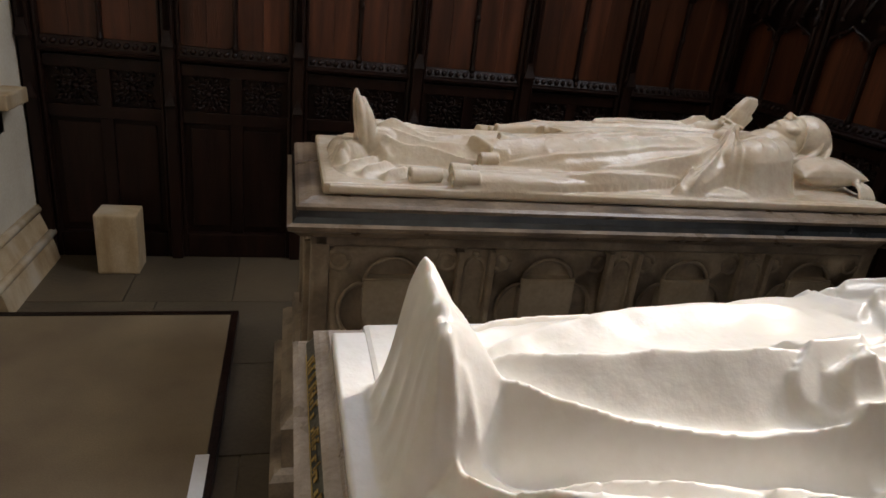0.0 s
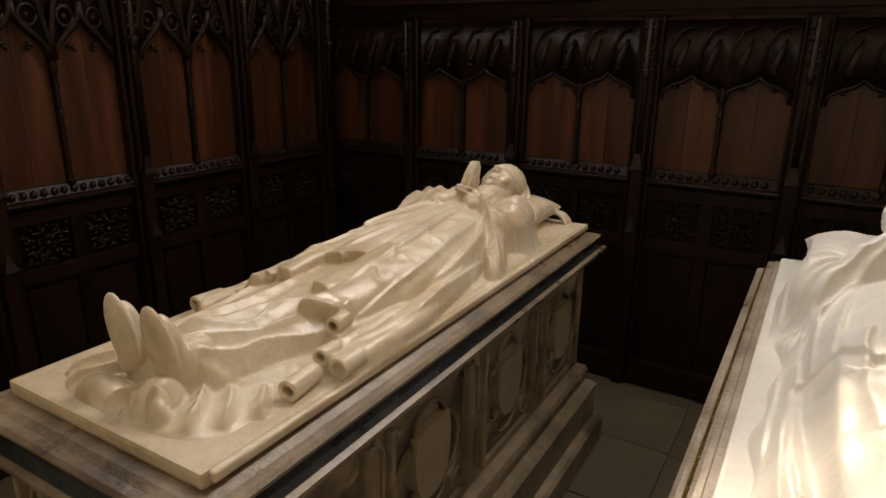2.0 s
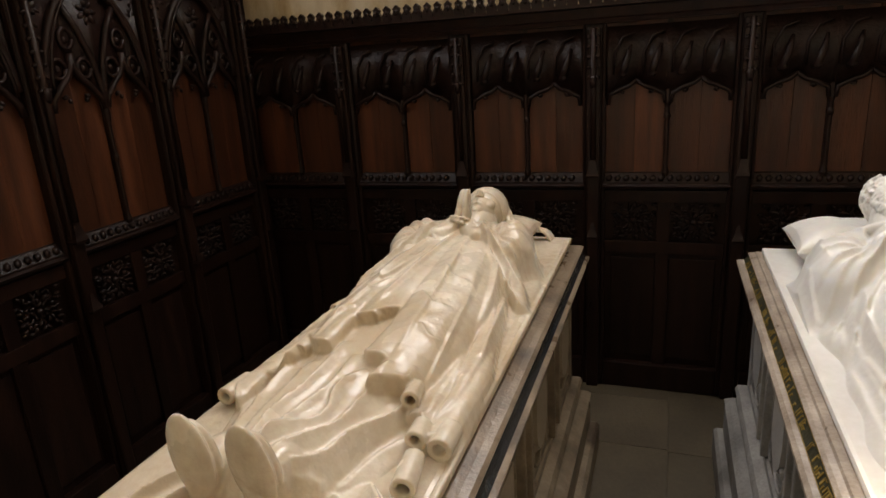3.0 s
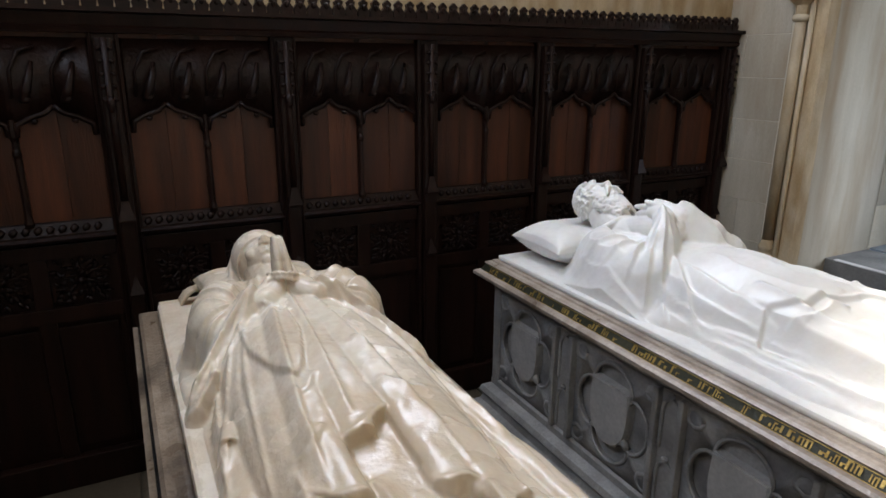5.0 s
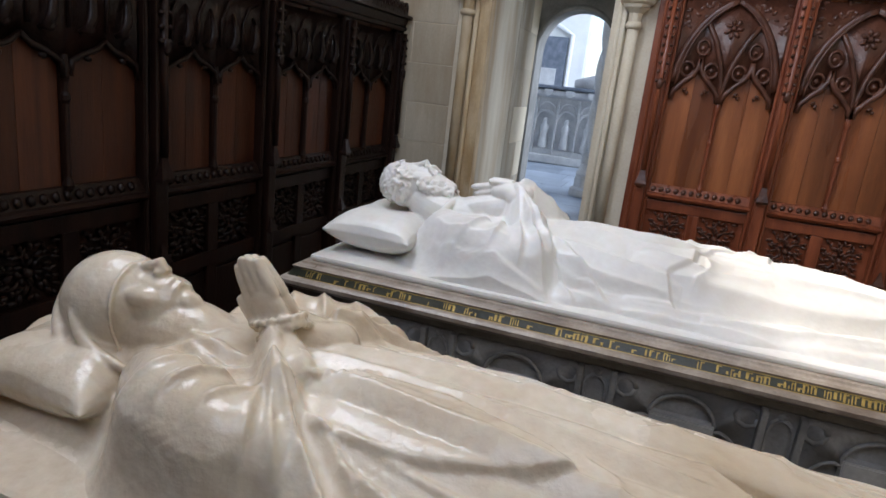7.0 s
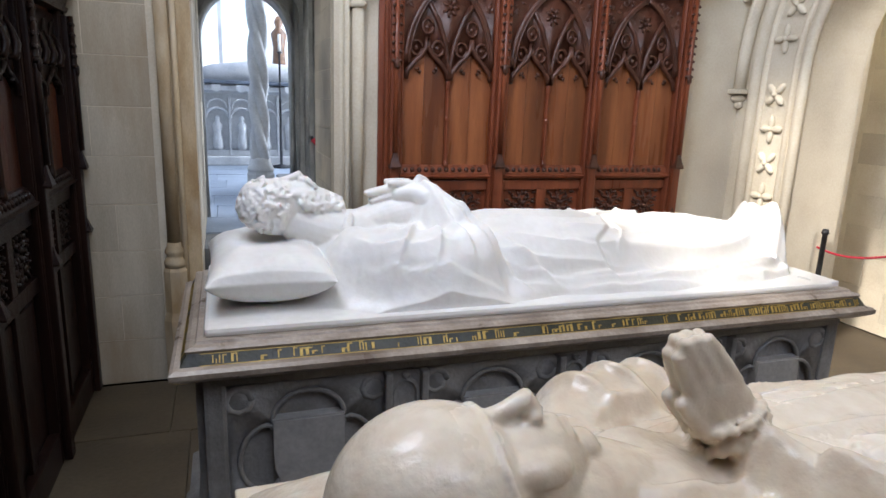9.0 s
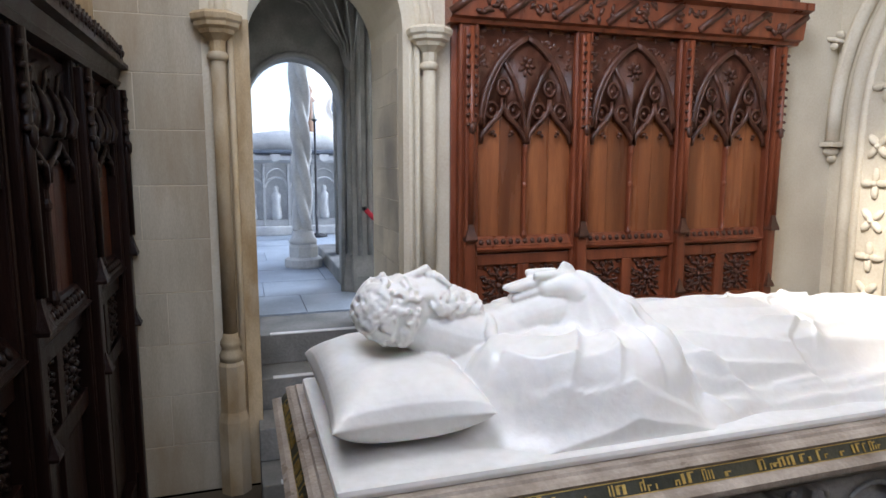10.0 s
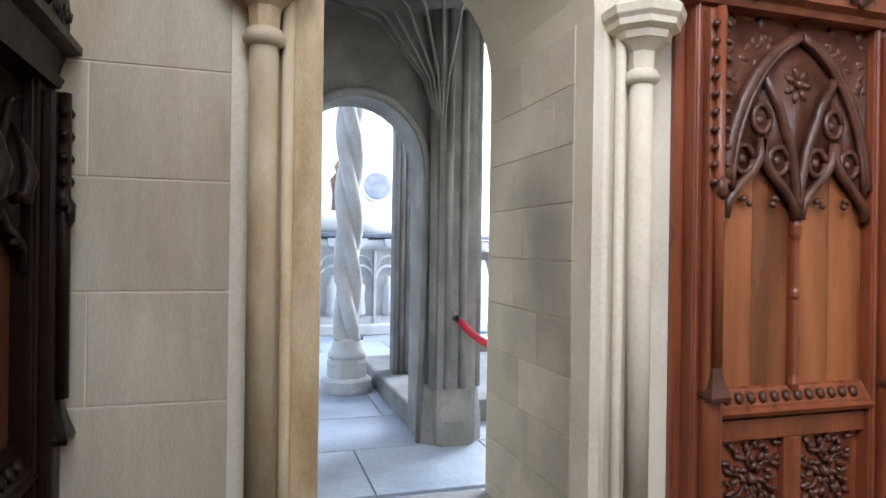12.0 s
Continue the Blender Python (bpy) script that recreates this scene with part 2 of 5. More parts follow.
wall_n = wall_with_hole("wall_north", "x", -1.5, 3.6, Y1, Y1 + 0.4, N_WIN, STONE, "stone wall above dark oak panelling")
wall_e = wall_with_hole("wall_east", "y", -2.9, Y1, X1, X1 + 0.4, E_WIN, STONE_WARM, "ochre stone wall above dark oak panelling")
# wall south: solid west of the doorway and east of it, arch head over it
D0, D1, DS, DT, DY = 1.64, 2.44, 2.46, 2.90, -2.1      # doorway: sides, springing, crown, back face


def arch_curve(x0, x1, zs, zt, n=18, power=1.0):
    c, h = (x0 + x1) / 2, (x1 - x0) / 2
    return [(c - h * math.cos(math.pi * k / n), zs + (zt - zs) * max(0.0, math.sin(math.pi * k / n)) ** power) for k in range(n + 1)]


def arch_wall(bm, x0, x1, y0, y1, z1, a0, a1, zs, zt, z0=0.0):
    """A wall in the xz plane with a round-headed opening from a0 to a1."""
    add_box(bm, x0, a0, y0, y1, z0, z1)
    add_box(bm, a1, x1, y0, y1, z0, z1)
    pts = arch_curve(a0, a1, zs, zt)
    for (xa, za), (xb, zb) in zip(pts, pts[1:]):
        q = [(xa, za), (xb, zb), (xb, z1), (xa, z1)]
        prism(bm, q, y0, y1)
    return bm


wall_s = setting("wall_south", arch_wall(bmesh.new(), -1.5, 3.13, DY, Y0, TOP, D0, D1, DS, DT), STONE_PALE, "pale limestone wall with an arched doorway")


def ashlar(parent, plane, at, a0, a1, z0, z1, rows, proud, materials, face=1):
    """Courses of stone blocks a few millimetres proud of a wall. plane 'y': face looks along y at y = at."""
    h = (z1 - z0) / rows
    for r in range(rows):
        a = a0
        first = True
        while a < a1 - 0.02:
            w = rng.uniform(0.34, 0.62) * (0.6 if first and r % 2 else 1)
            first = False
            b = a1 if a1 - a - w < 0.14 else a + w
            za, zb = z0 + r * h + 0.002, z0 + (r + 1) * h - 0.002
            p = proud * rng.uniform(0.7, 1.2)
            if plane == "y":
                ys = sorted((at - face * 0.01, at + face * p))
                bm = box(a + 0.002, b - 0.002, ys[0], ys[1], za, zb, 0.0025)
            else:
                xs = sorted((at - face * 0.01, at + face * p))
                bm = box(xs[0], xs[1], a + 0.002, b - 0.002, za, zb, 0.0025)
            part("stone_block", bm, rng.choice(materials), parent)
            a = b


# flagstones of the chapel floor
def flags(parent, x0, x1, y0, y1, z, size, material):
    ny = round((y1 - y0) / size)
    dy = (y1 - y0) / ny
    for j in range(ny):
        x = x0 - (j % 2) * size * 0.45
        while x < x1:
            w = size * rng.uniform(0.8, 1.35)
            a, b = max(x, x0), min(x + w, x1)
            if b - a > 0.05:
                t = rng.uniform(-0.002, 0.002)
                part("flagstone", box(a + 0.003, b - 0.003, y0 + j * dy + 0.003, y0 + (j + 1) * dy - 0.003, z - 0.03, z + t, 0.003), material, parent)
            x += w


# west wall: a wide arch with carved orders, and a plain stretch to the north-west pier
WX = -1.42
west = bmesh.new()
WA0, WA1, WZS, WZT = -0.66, 0.80, 1.95, 2.86
for q0, q1 in ((-1.25, WA0), (WA1, 4.05)):
    add_box(west, WX - 0.5, WX, q0, q1, 0, TOP)
wpts = arch_curve(WA0, WA1, WZS, WZT, 20, 0.85)
for (ya, za), (yb, zb) in zip(wpts, wpts[1:]):
    a = [west.verts.new((WX - 0.5, y, z)) for y, z in ((ya, za), (yb, zb), (yb, TOP), (ya, TOP))]
    b = [west.verts.new((WX, y, z)) for y, z in ((ya, za), (yb, zb), (yb, TOP), (ya, TOP))]
    ring_faces(west, [a, b])
wall_w = setting("wall_west", west, STONE_PALE, "pale stone wall with a tall moulded arch")


def arch_order(parent, off, r, name="arch_moulding", foot=0.0):
    pts = arch_curve(WA0 - off, WA1 + off, WZS, WZT + off, 26, 0.85)
    path = [(WX + 0.0, WA0 - off, foot)] + [(WX, y, z) for y, z in pts] + [(WX, WA1 + off, foot)]
    part(name, tube(bmesh.new(), path, r, 10, up=(1, 0, 0)), STONE_PALE, parent, smooth=True)


for off, r in ((0.02, 0.035), (0.10, 0.022), (0.36, 0.022), (0.44, 0.045)):
    arch_order(wall_w, off, r)
# carved flowers in the hollow of the arch
flower = bmesh.new()
for k in range(4):
    a = math.pi / 2 * k + math.pi / 4
    blob(flower, (0.0, 0.052 * math.cos(a), 0.052 * math.sin(a)), (0.02, 0.05, 0.026), (math.degrees(a), 0, 0), 2)
blob(flower, (0.012, 0, 0), 0.02, sub=2)
flower_mesh = mesh_of("carved_flower", flower, STONE_PALE, True)
hollow = arch_curve(WA0 - 0.23, WA1 + 0.23, WZS, WZT + 0.23, 16, 0.85)
spots = [(WA0 - 0.23, z) for z in (0.42, 0.66, 0.90, 1.14, 1.38, 1.62, 1.86)] + hollow[1:-1:1]
for k, (y, z) in enumerate(spots):
    part("carved_flower", flower_mesh, None, wall_w, m=pose(WX + 0.012, y, z, 45 * (k % 2)))
# corbel and hood springing beside the oak, at the corner
corbel = thing("corbel", pose(WX, WA0 - 0.56, 1.86), "carved pale stone corbel under an arch springing", "corbel")
part("shelf", box(-0.03, 0.11, -0.075, 0.075, 0, 0.035, 0.008), STONE_PALE, corbel)
part("leaf_carving", blob(blob(bmesh.new(), (0.03, 0.0, -0.03), (0.055, 0.05, 0.035)), (0.02, 0.0, -0.075), (0.035, 0.03, 0.035)), STONE_PALE, corbel, smooth=True)
hood = arch_curve(WA0 - 0.56, WA1 + 0.56, 1.90, WZT + 0.56, 26, 0.85)
hoodm = thing("hood_moulding", pose(0, 0, 0), "pale stone hood moulding with curled leaves, rising from a corbel", "moulding")
part("rib", tube(bmesh.new(), [(WX + 0.03, y, z) for y, z in hood], 0.045, 10, up=(1, 0, 0)), STONE_PALE, hoodm, smooth=True)
part("rib", tube(bmesh.new(), [(WX + 0.06, y, z) for y, z in hood], 0.02, 8, up=(1, 0, 0)), STONE_PALE, hoodm, smooth=True)
for k in range(3, 14, 2):
    y, z = hood[k]
    a = math.atan2(z - 1.9, y - (WA0 + WA1) / 2)
    dy, dz = math.cos(a), math.sin(a)
    leaf = bmesh.new()
    limb_pts = [(WX + 0.04, y + 0.03 * dy, z + 0.03 * dz), (WX + 0.08, y + 0.09 * dy, z + 0.09 * dz), (WX + 0.10, y + 0.13 * dy - 0.03, z + 0.13 * dz), (WX + 0.075, y + 0.11 * dy - 0.06, z + 0.11 * dz - 0.02)]
    tube(leaf, limb_pts, [0.022, 0.03, 0.026, 0.01], 8, 0.6)
    for e in (-1, 1):
        blob(leaf, (WX + 0.07, y + 0.08 * dy + e * 0.04 * dz, z + 0.08 * dz - e * 0.04 * dy), (0.022, 0.03, 0.026))
    part("leaf_crocket", leaf, STONE_PALE, hoodm, smooth=True)

# the lit recess behind the west arch
setting("recess_wall", box(-3.0, -2.7, -1.8, 2.2, 0, TOP), STONE_PALE, "pale coursed stone wall behind the arch")
setting("recess_side", box(-2.7, WX - 0.5, -1.8, -1.25, 0, TOP), STONE_PALE, "pale stone side wall behind the arch")
# the opening is put in, out of view, only for the aisle fill lamp
wall_with_hole("recess_end", "x", -4.3, WX - 0.5, 2.2, 2.6, (-2.65, -1.98, 2.6, 4.4), STONE_PALE, "pale stone wall closing the side aisle, with an opening added for the fill light")
recess_blocks = tagged(bpy.data.objects["recess_wall"])
ashlar(recess_blocks, "x", -2.7, -1.2, 2.1, 0.1, 3.1, 12, 0.006, [STONE_PALE], 1)

pier = thing("arch_pier", pose(-2.25, 0.18, 0), "pale stone pier with a ledge capital behind the arch", "pier")
part("shaft", box(-0.16, 0.16, -0.16, 0.16, 0.0, 2.9, 0.02), STONE_PALE, pier)
part("ledge", box(-0.2, 0.22, -0.22, 0.22, 1.06, 1.13, 0.015), STONE_WARM, pier)
part("base", box(-0.2, 0.2, -0.2, 0.2, 0.0, 0.35, 0.02), STONE_PALE, pier)

barrier = thing("rope_barrier", pose(-1.75, -0.6, 0), "thin red rope on a slim dark post in the arch", "barrier")
part("post", lathe(bmesh.new(), [(0.11, 0), (0.11, 0.015), (0.02, 0.03), (0.018, 0.9), (0.028, 0.91), (0.0181, 0.94)], 12), IRON, barrier, smooth=True)
part("rope", tube(bmesh.new(), [(-0.03 + 0.05 * s, -0.3 + 0.85 * s, 0.86 - 0.09 * math.sin(math.pi * s) + 0.02 * s) for s in (k / 10 for k in range(11))], 0.008, 8), ROPE, barrier, smooth=True)

# north-west pier with its ledge and spread base
nwp = thing("corner_pier", pose(-1.56, 3.72, 0), "ochre stone corner pier with a small ledge", "pier")
part("shaft", box(-0.10, 0.06, -0.5, 0.3, 0.0, 4.0, 0.02), STONE_WARM, nwp)
part("half_shaft", lathe(bmesh.new(), [(0.06, 0.0), (0.06, 4.0)], 14, 0.06, -0.1), STONE_WARM, nwp, smooth=True)
part("ledge", box(-0.05, 0.25, -0.26, 0.02, 0.98, 1.06, 0.012), STONE_WARM, nwp)
part("ledge_corbel", box(-0.05, 0.14, -0.22, -0.02, 0.80, 0.98, 0.03), STONE_WARM, nwp)
base = bmesh.new()
prism(base, [(-0.2, 0.0), (0.24, 0.0), (0.22, 0.10), (0.16, 0.28), (0.10, 0.46), (0.06, 0.55), (-0.2, 0.55)], -0.55, 0.22)
part("base", base, STONE_WARM, nwp)
for k in range(3):
    part("base_roll", tube(bmesh.new(), [(0.205 - 0.06 * k, -0.6, 0.16 + 0.15 * k), (0.205 - 0.06 * k, 0.25, 0.16 + 0.15 * k)], 0.025, 8), STONE_WARM, nwp, smooth=True)

# ---- oak wall panelling ----
def arch_half(c, hw, zs, za, sgn, n=10):
    """One side of a pointed arch, from its springing up to the point."""
    out = []
    for k in range(n + 1):
        s = k / n
        out.append((c + sgn * hw * (1 - s ** 1.75), zs + (za - zs) * math.sin(s * 1.25) / math.sin(1.25)))
    return out


def carve(bm, pts, y, r, n=6):
    tube(bm, [(x, y, z) for x, z in pts], r, n, up=(0, 1, 0))


def head_plate(bm, w, z_low, rise, h, thick):
    """A board over the head of a bay, cut below to two cusped pointed lights."""
    n, q = 48, w / 4
    lower = []
    for i in range(n + 1):
        x = -w / 2 + w * i / n
        u = min(1.0, abs((abs(x) - q) / (q - 0.006)))
        lower.append((x, z_low + rise * (1 - u ** 1.5) * (1 - 0.22 * math.sin(math.pi * u) ** 2 * (0.5 + 0.5 * math.cos(4 * math.pi * u)))))
    rings = [[bm.verts.new((x, y, z)) for y, z in ((0.008, zl), (-thick, zl), (-thick, h), (0.008, h))] for x, zl in lower]
    ring_faces(bm, rings)


def low_head_mesh(w, h, wood):
    """Head of a low bay: a dark board with four hanging curled leaves and a cusped lower edge."""
    bm = bmesh.new()
    head_plate(bm, w, -0.02, 0.085, h, 0.020)
    for i in range(4):
        x = w * (i - 1.5) / 4.3
        tube(bm, [(x + 0.030, -0.02, h * 0.72), (x + 0.020, -0.045, h * 0.58), (x + 0.004, -0.062, h * 0.42), (x - 0.012, -0.058, h * 0.30), (x - 0.026, -0.034, h * 0.27)], [0.008, 0.014, 0.019, 0.017, 0.009], 9, 0.8, up=(0, 1, 0))
        blob(bm, (x - 0.006, -0.056, h * 0.30), (0.022, 0.016, 0.018), sub=2)
        carve(bm, [(x - 0.055, h * 0.30), (x - 0.05, h * 0.62), (x - 0.01, h * 0.84), (x + 0.05, h * 0.90)], -0.026, 0.008, 5)
    for sgn in (-1, 1):
        for s2 in (-1, 1):
            c = sgn * w / 4
            carve(bm, [(c + s2 * (w / 4 - 0.014), -0.05), (c + s2 * (w / 4 - 0.02), 0.0), (c + s2 * 0.085, 0.028), (c + s2 * 0.035, 0.045), (c, 0.075)], -0.028, 0.011, 6)
            blob(bm, (c + s2 * 0.075, -0.028, 0.012), (0.016, 0.012, 0.012), sub=1)
    return mesh_of("tracery", bm, wood, True)


def tracery_mesh(w, h, OAK_CARVED):
    """Carved head of one bay, w wide and h high, from z = 0; y = 0 is its back."""
    bm, hw, q = bmesh.new(), w / 2, w / 4
    k = h / 0.62
    head_plate(bm, w, 0.035 * k, 0.17 * k, h, 0.016)
    for sgn in (-1, 1):
        big = arch_half(0, hw - 0.012, 0.10 * k, h - 0.03, sgn, 12)
        carve(bm, big, -0.024, 0.021, 6)
        carve(bm, [(x * 0.93, z - 0.012) for x, z in big], -0.036, 0.009, 5)
        # the branch from the mullion to the great arch
        carve(bm, [(0, 0.0), (sgn * 0.008, 0.10 * k), (sgn * 0.03, 0.22 * k), (sgn * 0.085, 0.36 * k), (sgn * 0.15, 0.47 * k)], -0.026, 0.016, 6)
        c = sgn * (q - 0.003)
        for s2 in (-1, 1):
            carve(bm, [(c + s2 * (q - 0.012), 0.0), (c + s2 * (q - 0.022), 0.05 * k), (c + s2 * 0.075, 0.11 * k), (c + s2 * 0.035, 0.145 * k), (c + s2 * 0.008, 0.19 * k), (c, 0.25 * k)], -0.026, 0.016, 6)
            # small trefoil loops with a berry in each
            lx, lz = c + s2 * 0.068, 0.185 * k
            carve(bm, [(lx + 0.038 * math.cos(a), lz + 0.044 * k * math.sin(a)) for a in (2 * math.pi * j / 10 for j in range(11))], -0.022, 0.011, 5)
            blob(bm, (lx, -0.014, lz), (0.017, 0.014, 0.02), sub=1)
            # hanging cusp
            blob(bm, (c + s2 * 0.06, -0.02, 0.062 * k), (0.018, 0.014, 0.012), (0, s2 * 30, 0), 1)
            blob(bm, (c + s2 * 0.045, -0.026, 0.045 * k), (0.011, 0.012, 0.013), sub=1)
        carve(bm, [(c + 0.034 * math.cos(a), 0.315 * k + 0.045 * k * math.sin(a)) for a in (2 * math.pi * j / 10 for j in range(11))], -0.022, 0.010, 5)
        blob(bm, (c, -0.012, 0.31 * k), (0.018, 0.014, 0.02), sub=1)
        # leaves in the spandrels
        rr = random.Random(3)
        for j in range(26):
            x, z = rr.uniform(0.10, hw - 0.01), rr.uniform(0.30 * k, h)
            edge = (hw - 0.012) * (1 - ((z / h) ** 1.4)) + 0.045
            if x > edge:
                blob(bm, (sgn * x, -0.008, z), (0.028, 0.014, 0.016), (0, rr.uniform(0, 180), 0), 1)
    for j in range(7):
        a = 2 * math.pi * j / 7
        blob(bm, (0.035 * math.cos(a), -0.014, h * 0.70 + 0.04 * math.sin(a)), (0.026, 0.014, 0.015), (0, -math.degrees(a), 0), 1)
    blob(bm, (0, -0.022, h * 0.70), 0.017, sub=1)
    return mesh_of("tracery", bm, OAK_CARVED, True)


def rosette_mesh(w, h, OAK_CARVED):
    bm = bmesh.new()
    rr = random.Random(5)
    for i in range(7):
        for j in range(7):
            x, z = w * (i - 3 + rr.uniform(-0.3, 0.3)) / 7.2, h * (j - 3 + rr.uniform(-0.3, 0.3)) / 7.2
            q = rr.uniform(0.75, 1.15)
            blob(bm, (x, -0.008 - 0.008 * rr.random(), z), (0.020 * q, 0.014, 0.0095 * q), (0, math.degrees(math.atan2(-z, x)) + rr.uniform(-60, 60), 0), 1)
    blob(bm, (0, -0.014, 0), (0.018, 0.018, 0.018), sub=2)
    for j in range(6):
        a = 2 * math.pi * (j + 0.5) / 6
        carve(bm, [(0.1 * w * math.cos(a), 0.1 * h * math.sin(a)), (0.28 * w * math.cos(a + 0.3), 0.28 * h * math.sin(a + 0.3)), (0.44 * w * math.cos(a), 0.44 * h * math.sin(a))], -0.008, 0.008, 5)
    return mesh_of("rosette", bm, OAK_CARVED, True)


def oak_screen(name, m, posts, width, z_sill, z_rail, z_spring, z_top, cornice_h, crest, post_w, label, woods):
    """Panelling along local x, with the room on the side of negative y."""
    OAK_RED, OAK_FRAME, OAK_CARVED = woods
    s = thing(name, m, label, "wall panelling")
    part("backing", box(0, width, -0.02, 0.10, 0.0, z_top), OAK_FRAME, s)
    bay = posts[1] - posts[0]
    w = bay - post_w
    tr = (tracery_mesh if crest == "ribbon" else low_head_mesh)(w, z_top - z_spring - 0.02, OAK_CARVED)
    ros_w = w / 2 - 0.075
    ros = rosette_mesh(ros_w, z_sill - 0.15 - z_rail - 0.02, OAK_CARVED)
    # shared meshes of the repeated pieces
    mull = bmesh.new()
    lathe(mull, [(0.014, z_sill), (0.02, z_sill + 0.02), (0.012, z_sill + 0.05), (0.011, 1.60), (0.017, 1.612), (0.017, 1.626), (0.011, 1.64), (0.011, z_spring - 0.07), (0.018, z_spring - 0.05), (0.018, z_spring - 0.02), (0.012, z_spring + 0.02)], 10, 0, -0.045)
    add_box(mull, -0.013, 0.013, -0.045, -0.02, z_sill, z_spring + 0.03)
    mull = mesh_of("mullion", mull, OAK_FRAME)
    board_w = (w / 2 - 0.013) / 2
    board = mesh_of("board", box(-board_w / 2 + 0.0008, board_w / 2 - 0.0008, -0.028, -0.02, z_sill - 0.02, z_top, 0.001), OAK_RED)
    sill = sweep_line(bmesh.new(), [(-0.02, z_sill - 0.085), (-0.075, z_sill - 0.07), (-0.085, z_sill - 0.055), (-0.07, z_sill - 0.045), (-0.07, z_sill - 0.035), (-0.04, z_sill + 0.012), (-0.02, z_sill + 0.02)], -w / 2 - 0.01, w / 2 + 0.01)
    sill = mesh_of("sill", sill, OAK_FRAME)
    leaf = bmesh.new()
    for j in range(int(w / 0.046)):
        blob(leaf, (-w / 2 + 0.025 + 0.046 * j, -0.062, z_sill - 0.012), (0.018, 0.012, 0.022), (-25, 25, 0), 1)
    leaf = mesh_of("leaf_carving", leaf, OAK_CARVED, True)
    rail = mesh_of("rail", box(-w / 2, w / 2, -0.05, -0.02, z_sill - 0.15, z_sill - 0.085, 0.004), OAK_FRAME)
    low_rail = mesh_of("lower_rail", box(-w / 2, w / 2, -0.05, -0.02, z_rail - 0.07, z_rail, 0.004), OAK_FRAME)
    stile = mesh_of("stile", box(-0.035, 0.035, -0.048, -0.02, z_rail, z_sill - 0.15, 0.004), OAK_FRAME)
    low_stile = mesh_of("lower_stile", box(-0.035, 0.035, -0.046, -0.02, 0.16, z_rail - 0.07, 0.004), OAK_FRAME)
    skirt = mesh_of("skirting", box(-w / 2, w / 2, -0.07, -0.02, 0.0, 0.16, 0.008), OAK_FRAME)
    # lower panels of the shaded screens go near black to hold the shade there
    low = mesh_of("lower_panel", box(-w / 4 + 0.035, w / 4 - 0.035, -0.032, -0.02, 0.2, z_rail - 0.1, 0.006), OAK_RED if OAK_RED is not OAK_SHADED else OAK_DARK_FRAME)
    post = bmesh.new()
    add_box(post, -post_w / 2, post_w / 2, -0.07, -0.02, 0.0, z_top, 0.006)
    add_box(post, -post_w / 2 + 0.025, post_w / 2 - 0.025, -0.105, -0.07, 0.0, z_top - 0.02, 0.01)
    for sx in (-1, 1):
        tube(post, [(sx * (post_w / 2 - 0.012), -0.07, 0.2), (sx * (post_w / 2 - 0.012), -0.07, z_top)], 0.008, 6)
    post = mesh_of("post", post, OAK_FRAME)
    shaft = mesh_of("shaft", lathe(bmesh.new(), [(0.016, z_sill + 0.1), (0.015, z_top - 0.02)], 10, 0, -0.112), OAK_FRAME, True)
    fin = bmesh.new()
    lathe(fin, [(0.046, z_sill + 0.0), (0.05, z_sill + 0.012), (0.03, z_sill + 0.06), (0.012, z_sill + 0.12), (0.014, z_sill + 0.135), (0.004, z_sill + 0.15)], 4, 0, -0.10, 0.5)
    fin = mesh_of("gablet", fin, OAK_CARVED)
    fin2 = mesh_of("lower_gablet", lathe(bmesh.new(), [(0.04, z_rail + 0.03), (0.044, z_rail + 0.04), (0.022, z_rail + 0.08), (0.004, z_rail + 0.13)], 4, 0, -0.10, 0.5), OAK_CARVED)
    crock = bmesh.new()
    zc = z_spring + 0.10
    blob(crock, (0, -0.125, zc - 0.02), (0.022, 0.014, 0.04), sub=1)
    while zc < z_top - 0.04:
        for sx in (-1, 1):
            blob(crock, (sx * 0.022, -0.118, zc), (0.015, 0.013, 0.010), (0, sx * 35, 0), 1)
        zc += 0.052
    crock = mesh_of("crocket_strip", crock, OAK_CARVED, True)
    for u in posts:
        p = part("post", post, None, s, m=pose(u, 0, 0))
        for me, nm in ((shaft, "shaft"), (fin, "gablet"), (fin2, "lower_gablet"), (crock, "crocket_strip")):
            ob = part(nm, me, None, p)
            if nm == "crocket_strip":
                tagged(ob, kind="stuff")
    for u in posts[:-1]:
        c = u + bay / 2
        part("mullion", mull, None, s, m=pose(c, 0, 0))
        part("tracery", tr, None, s, "carved pointed tracery", m=pose(c, -0.028, z_spring))
        sl = part("sill", sill, None, s, m=pose(c, 0, 0))
        part("leaf_carving", leaf, None, sl)
        for me, nm in ((rail, "rail"), (low_rail, "lower_rail"), (stile, "stile"), (low_stile, "lower_stile"), (skirt, "skirting")):
            part(nm, me, None, s, m=pose(c, 0, 0))
        for sx in (-1, 1):
            tagged(part("rosette", ros, None, s, "carved leaf rosette panel", m=pose(c + sx * w / 4, -0.02, (z_rail + z_sill - 0.15) / 2)), kind="stuff")
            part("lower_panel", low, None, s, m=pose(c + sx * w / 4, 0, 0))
            for k in (-0.5, 0.5):
                part("board", board, None, s, m=pose(c + sx * (0.013 + board_w) + k * board_w, 0, 0))
    # cornice with its carving
    z = z_top
    q = 0.20 if crest == "ribbon" else 0.135
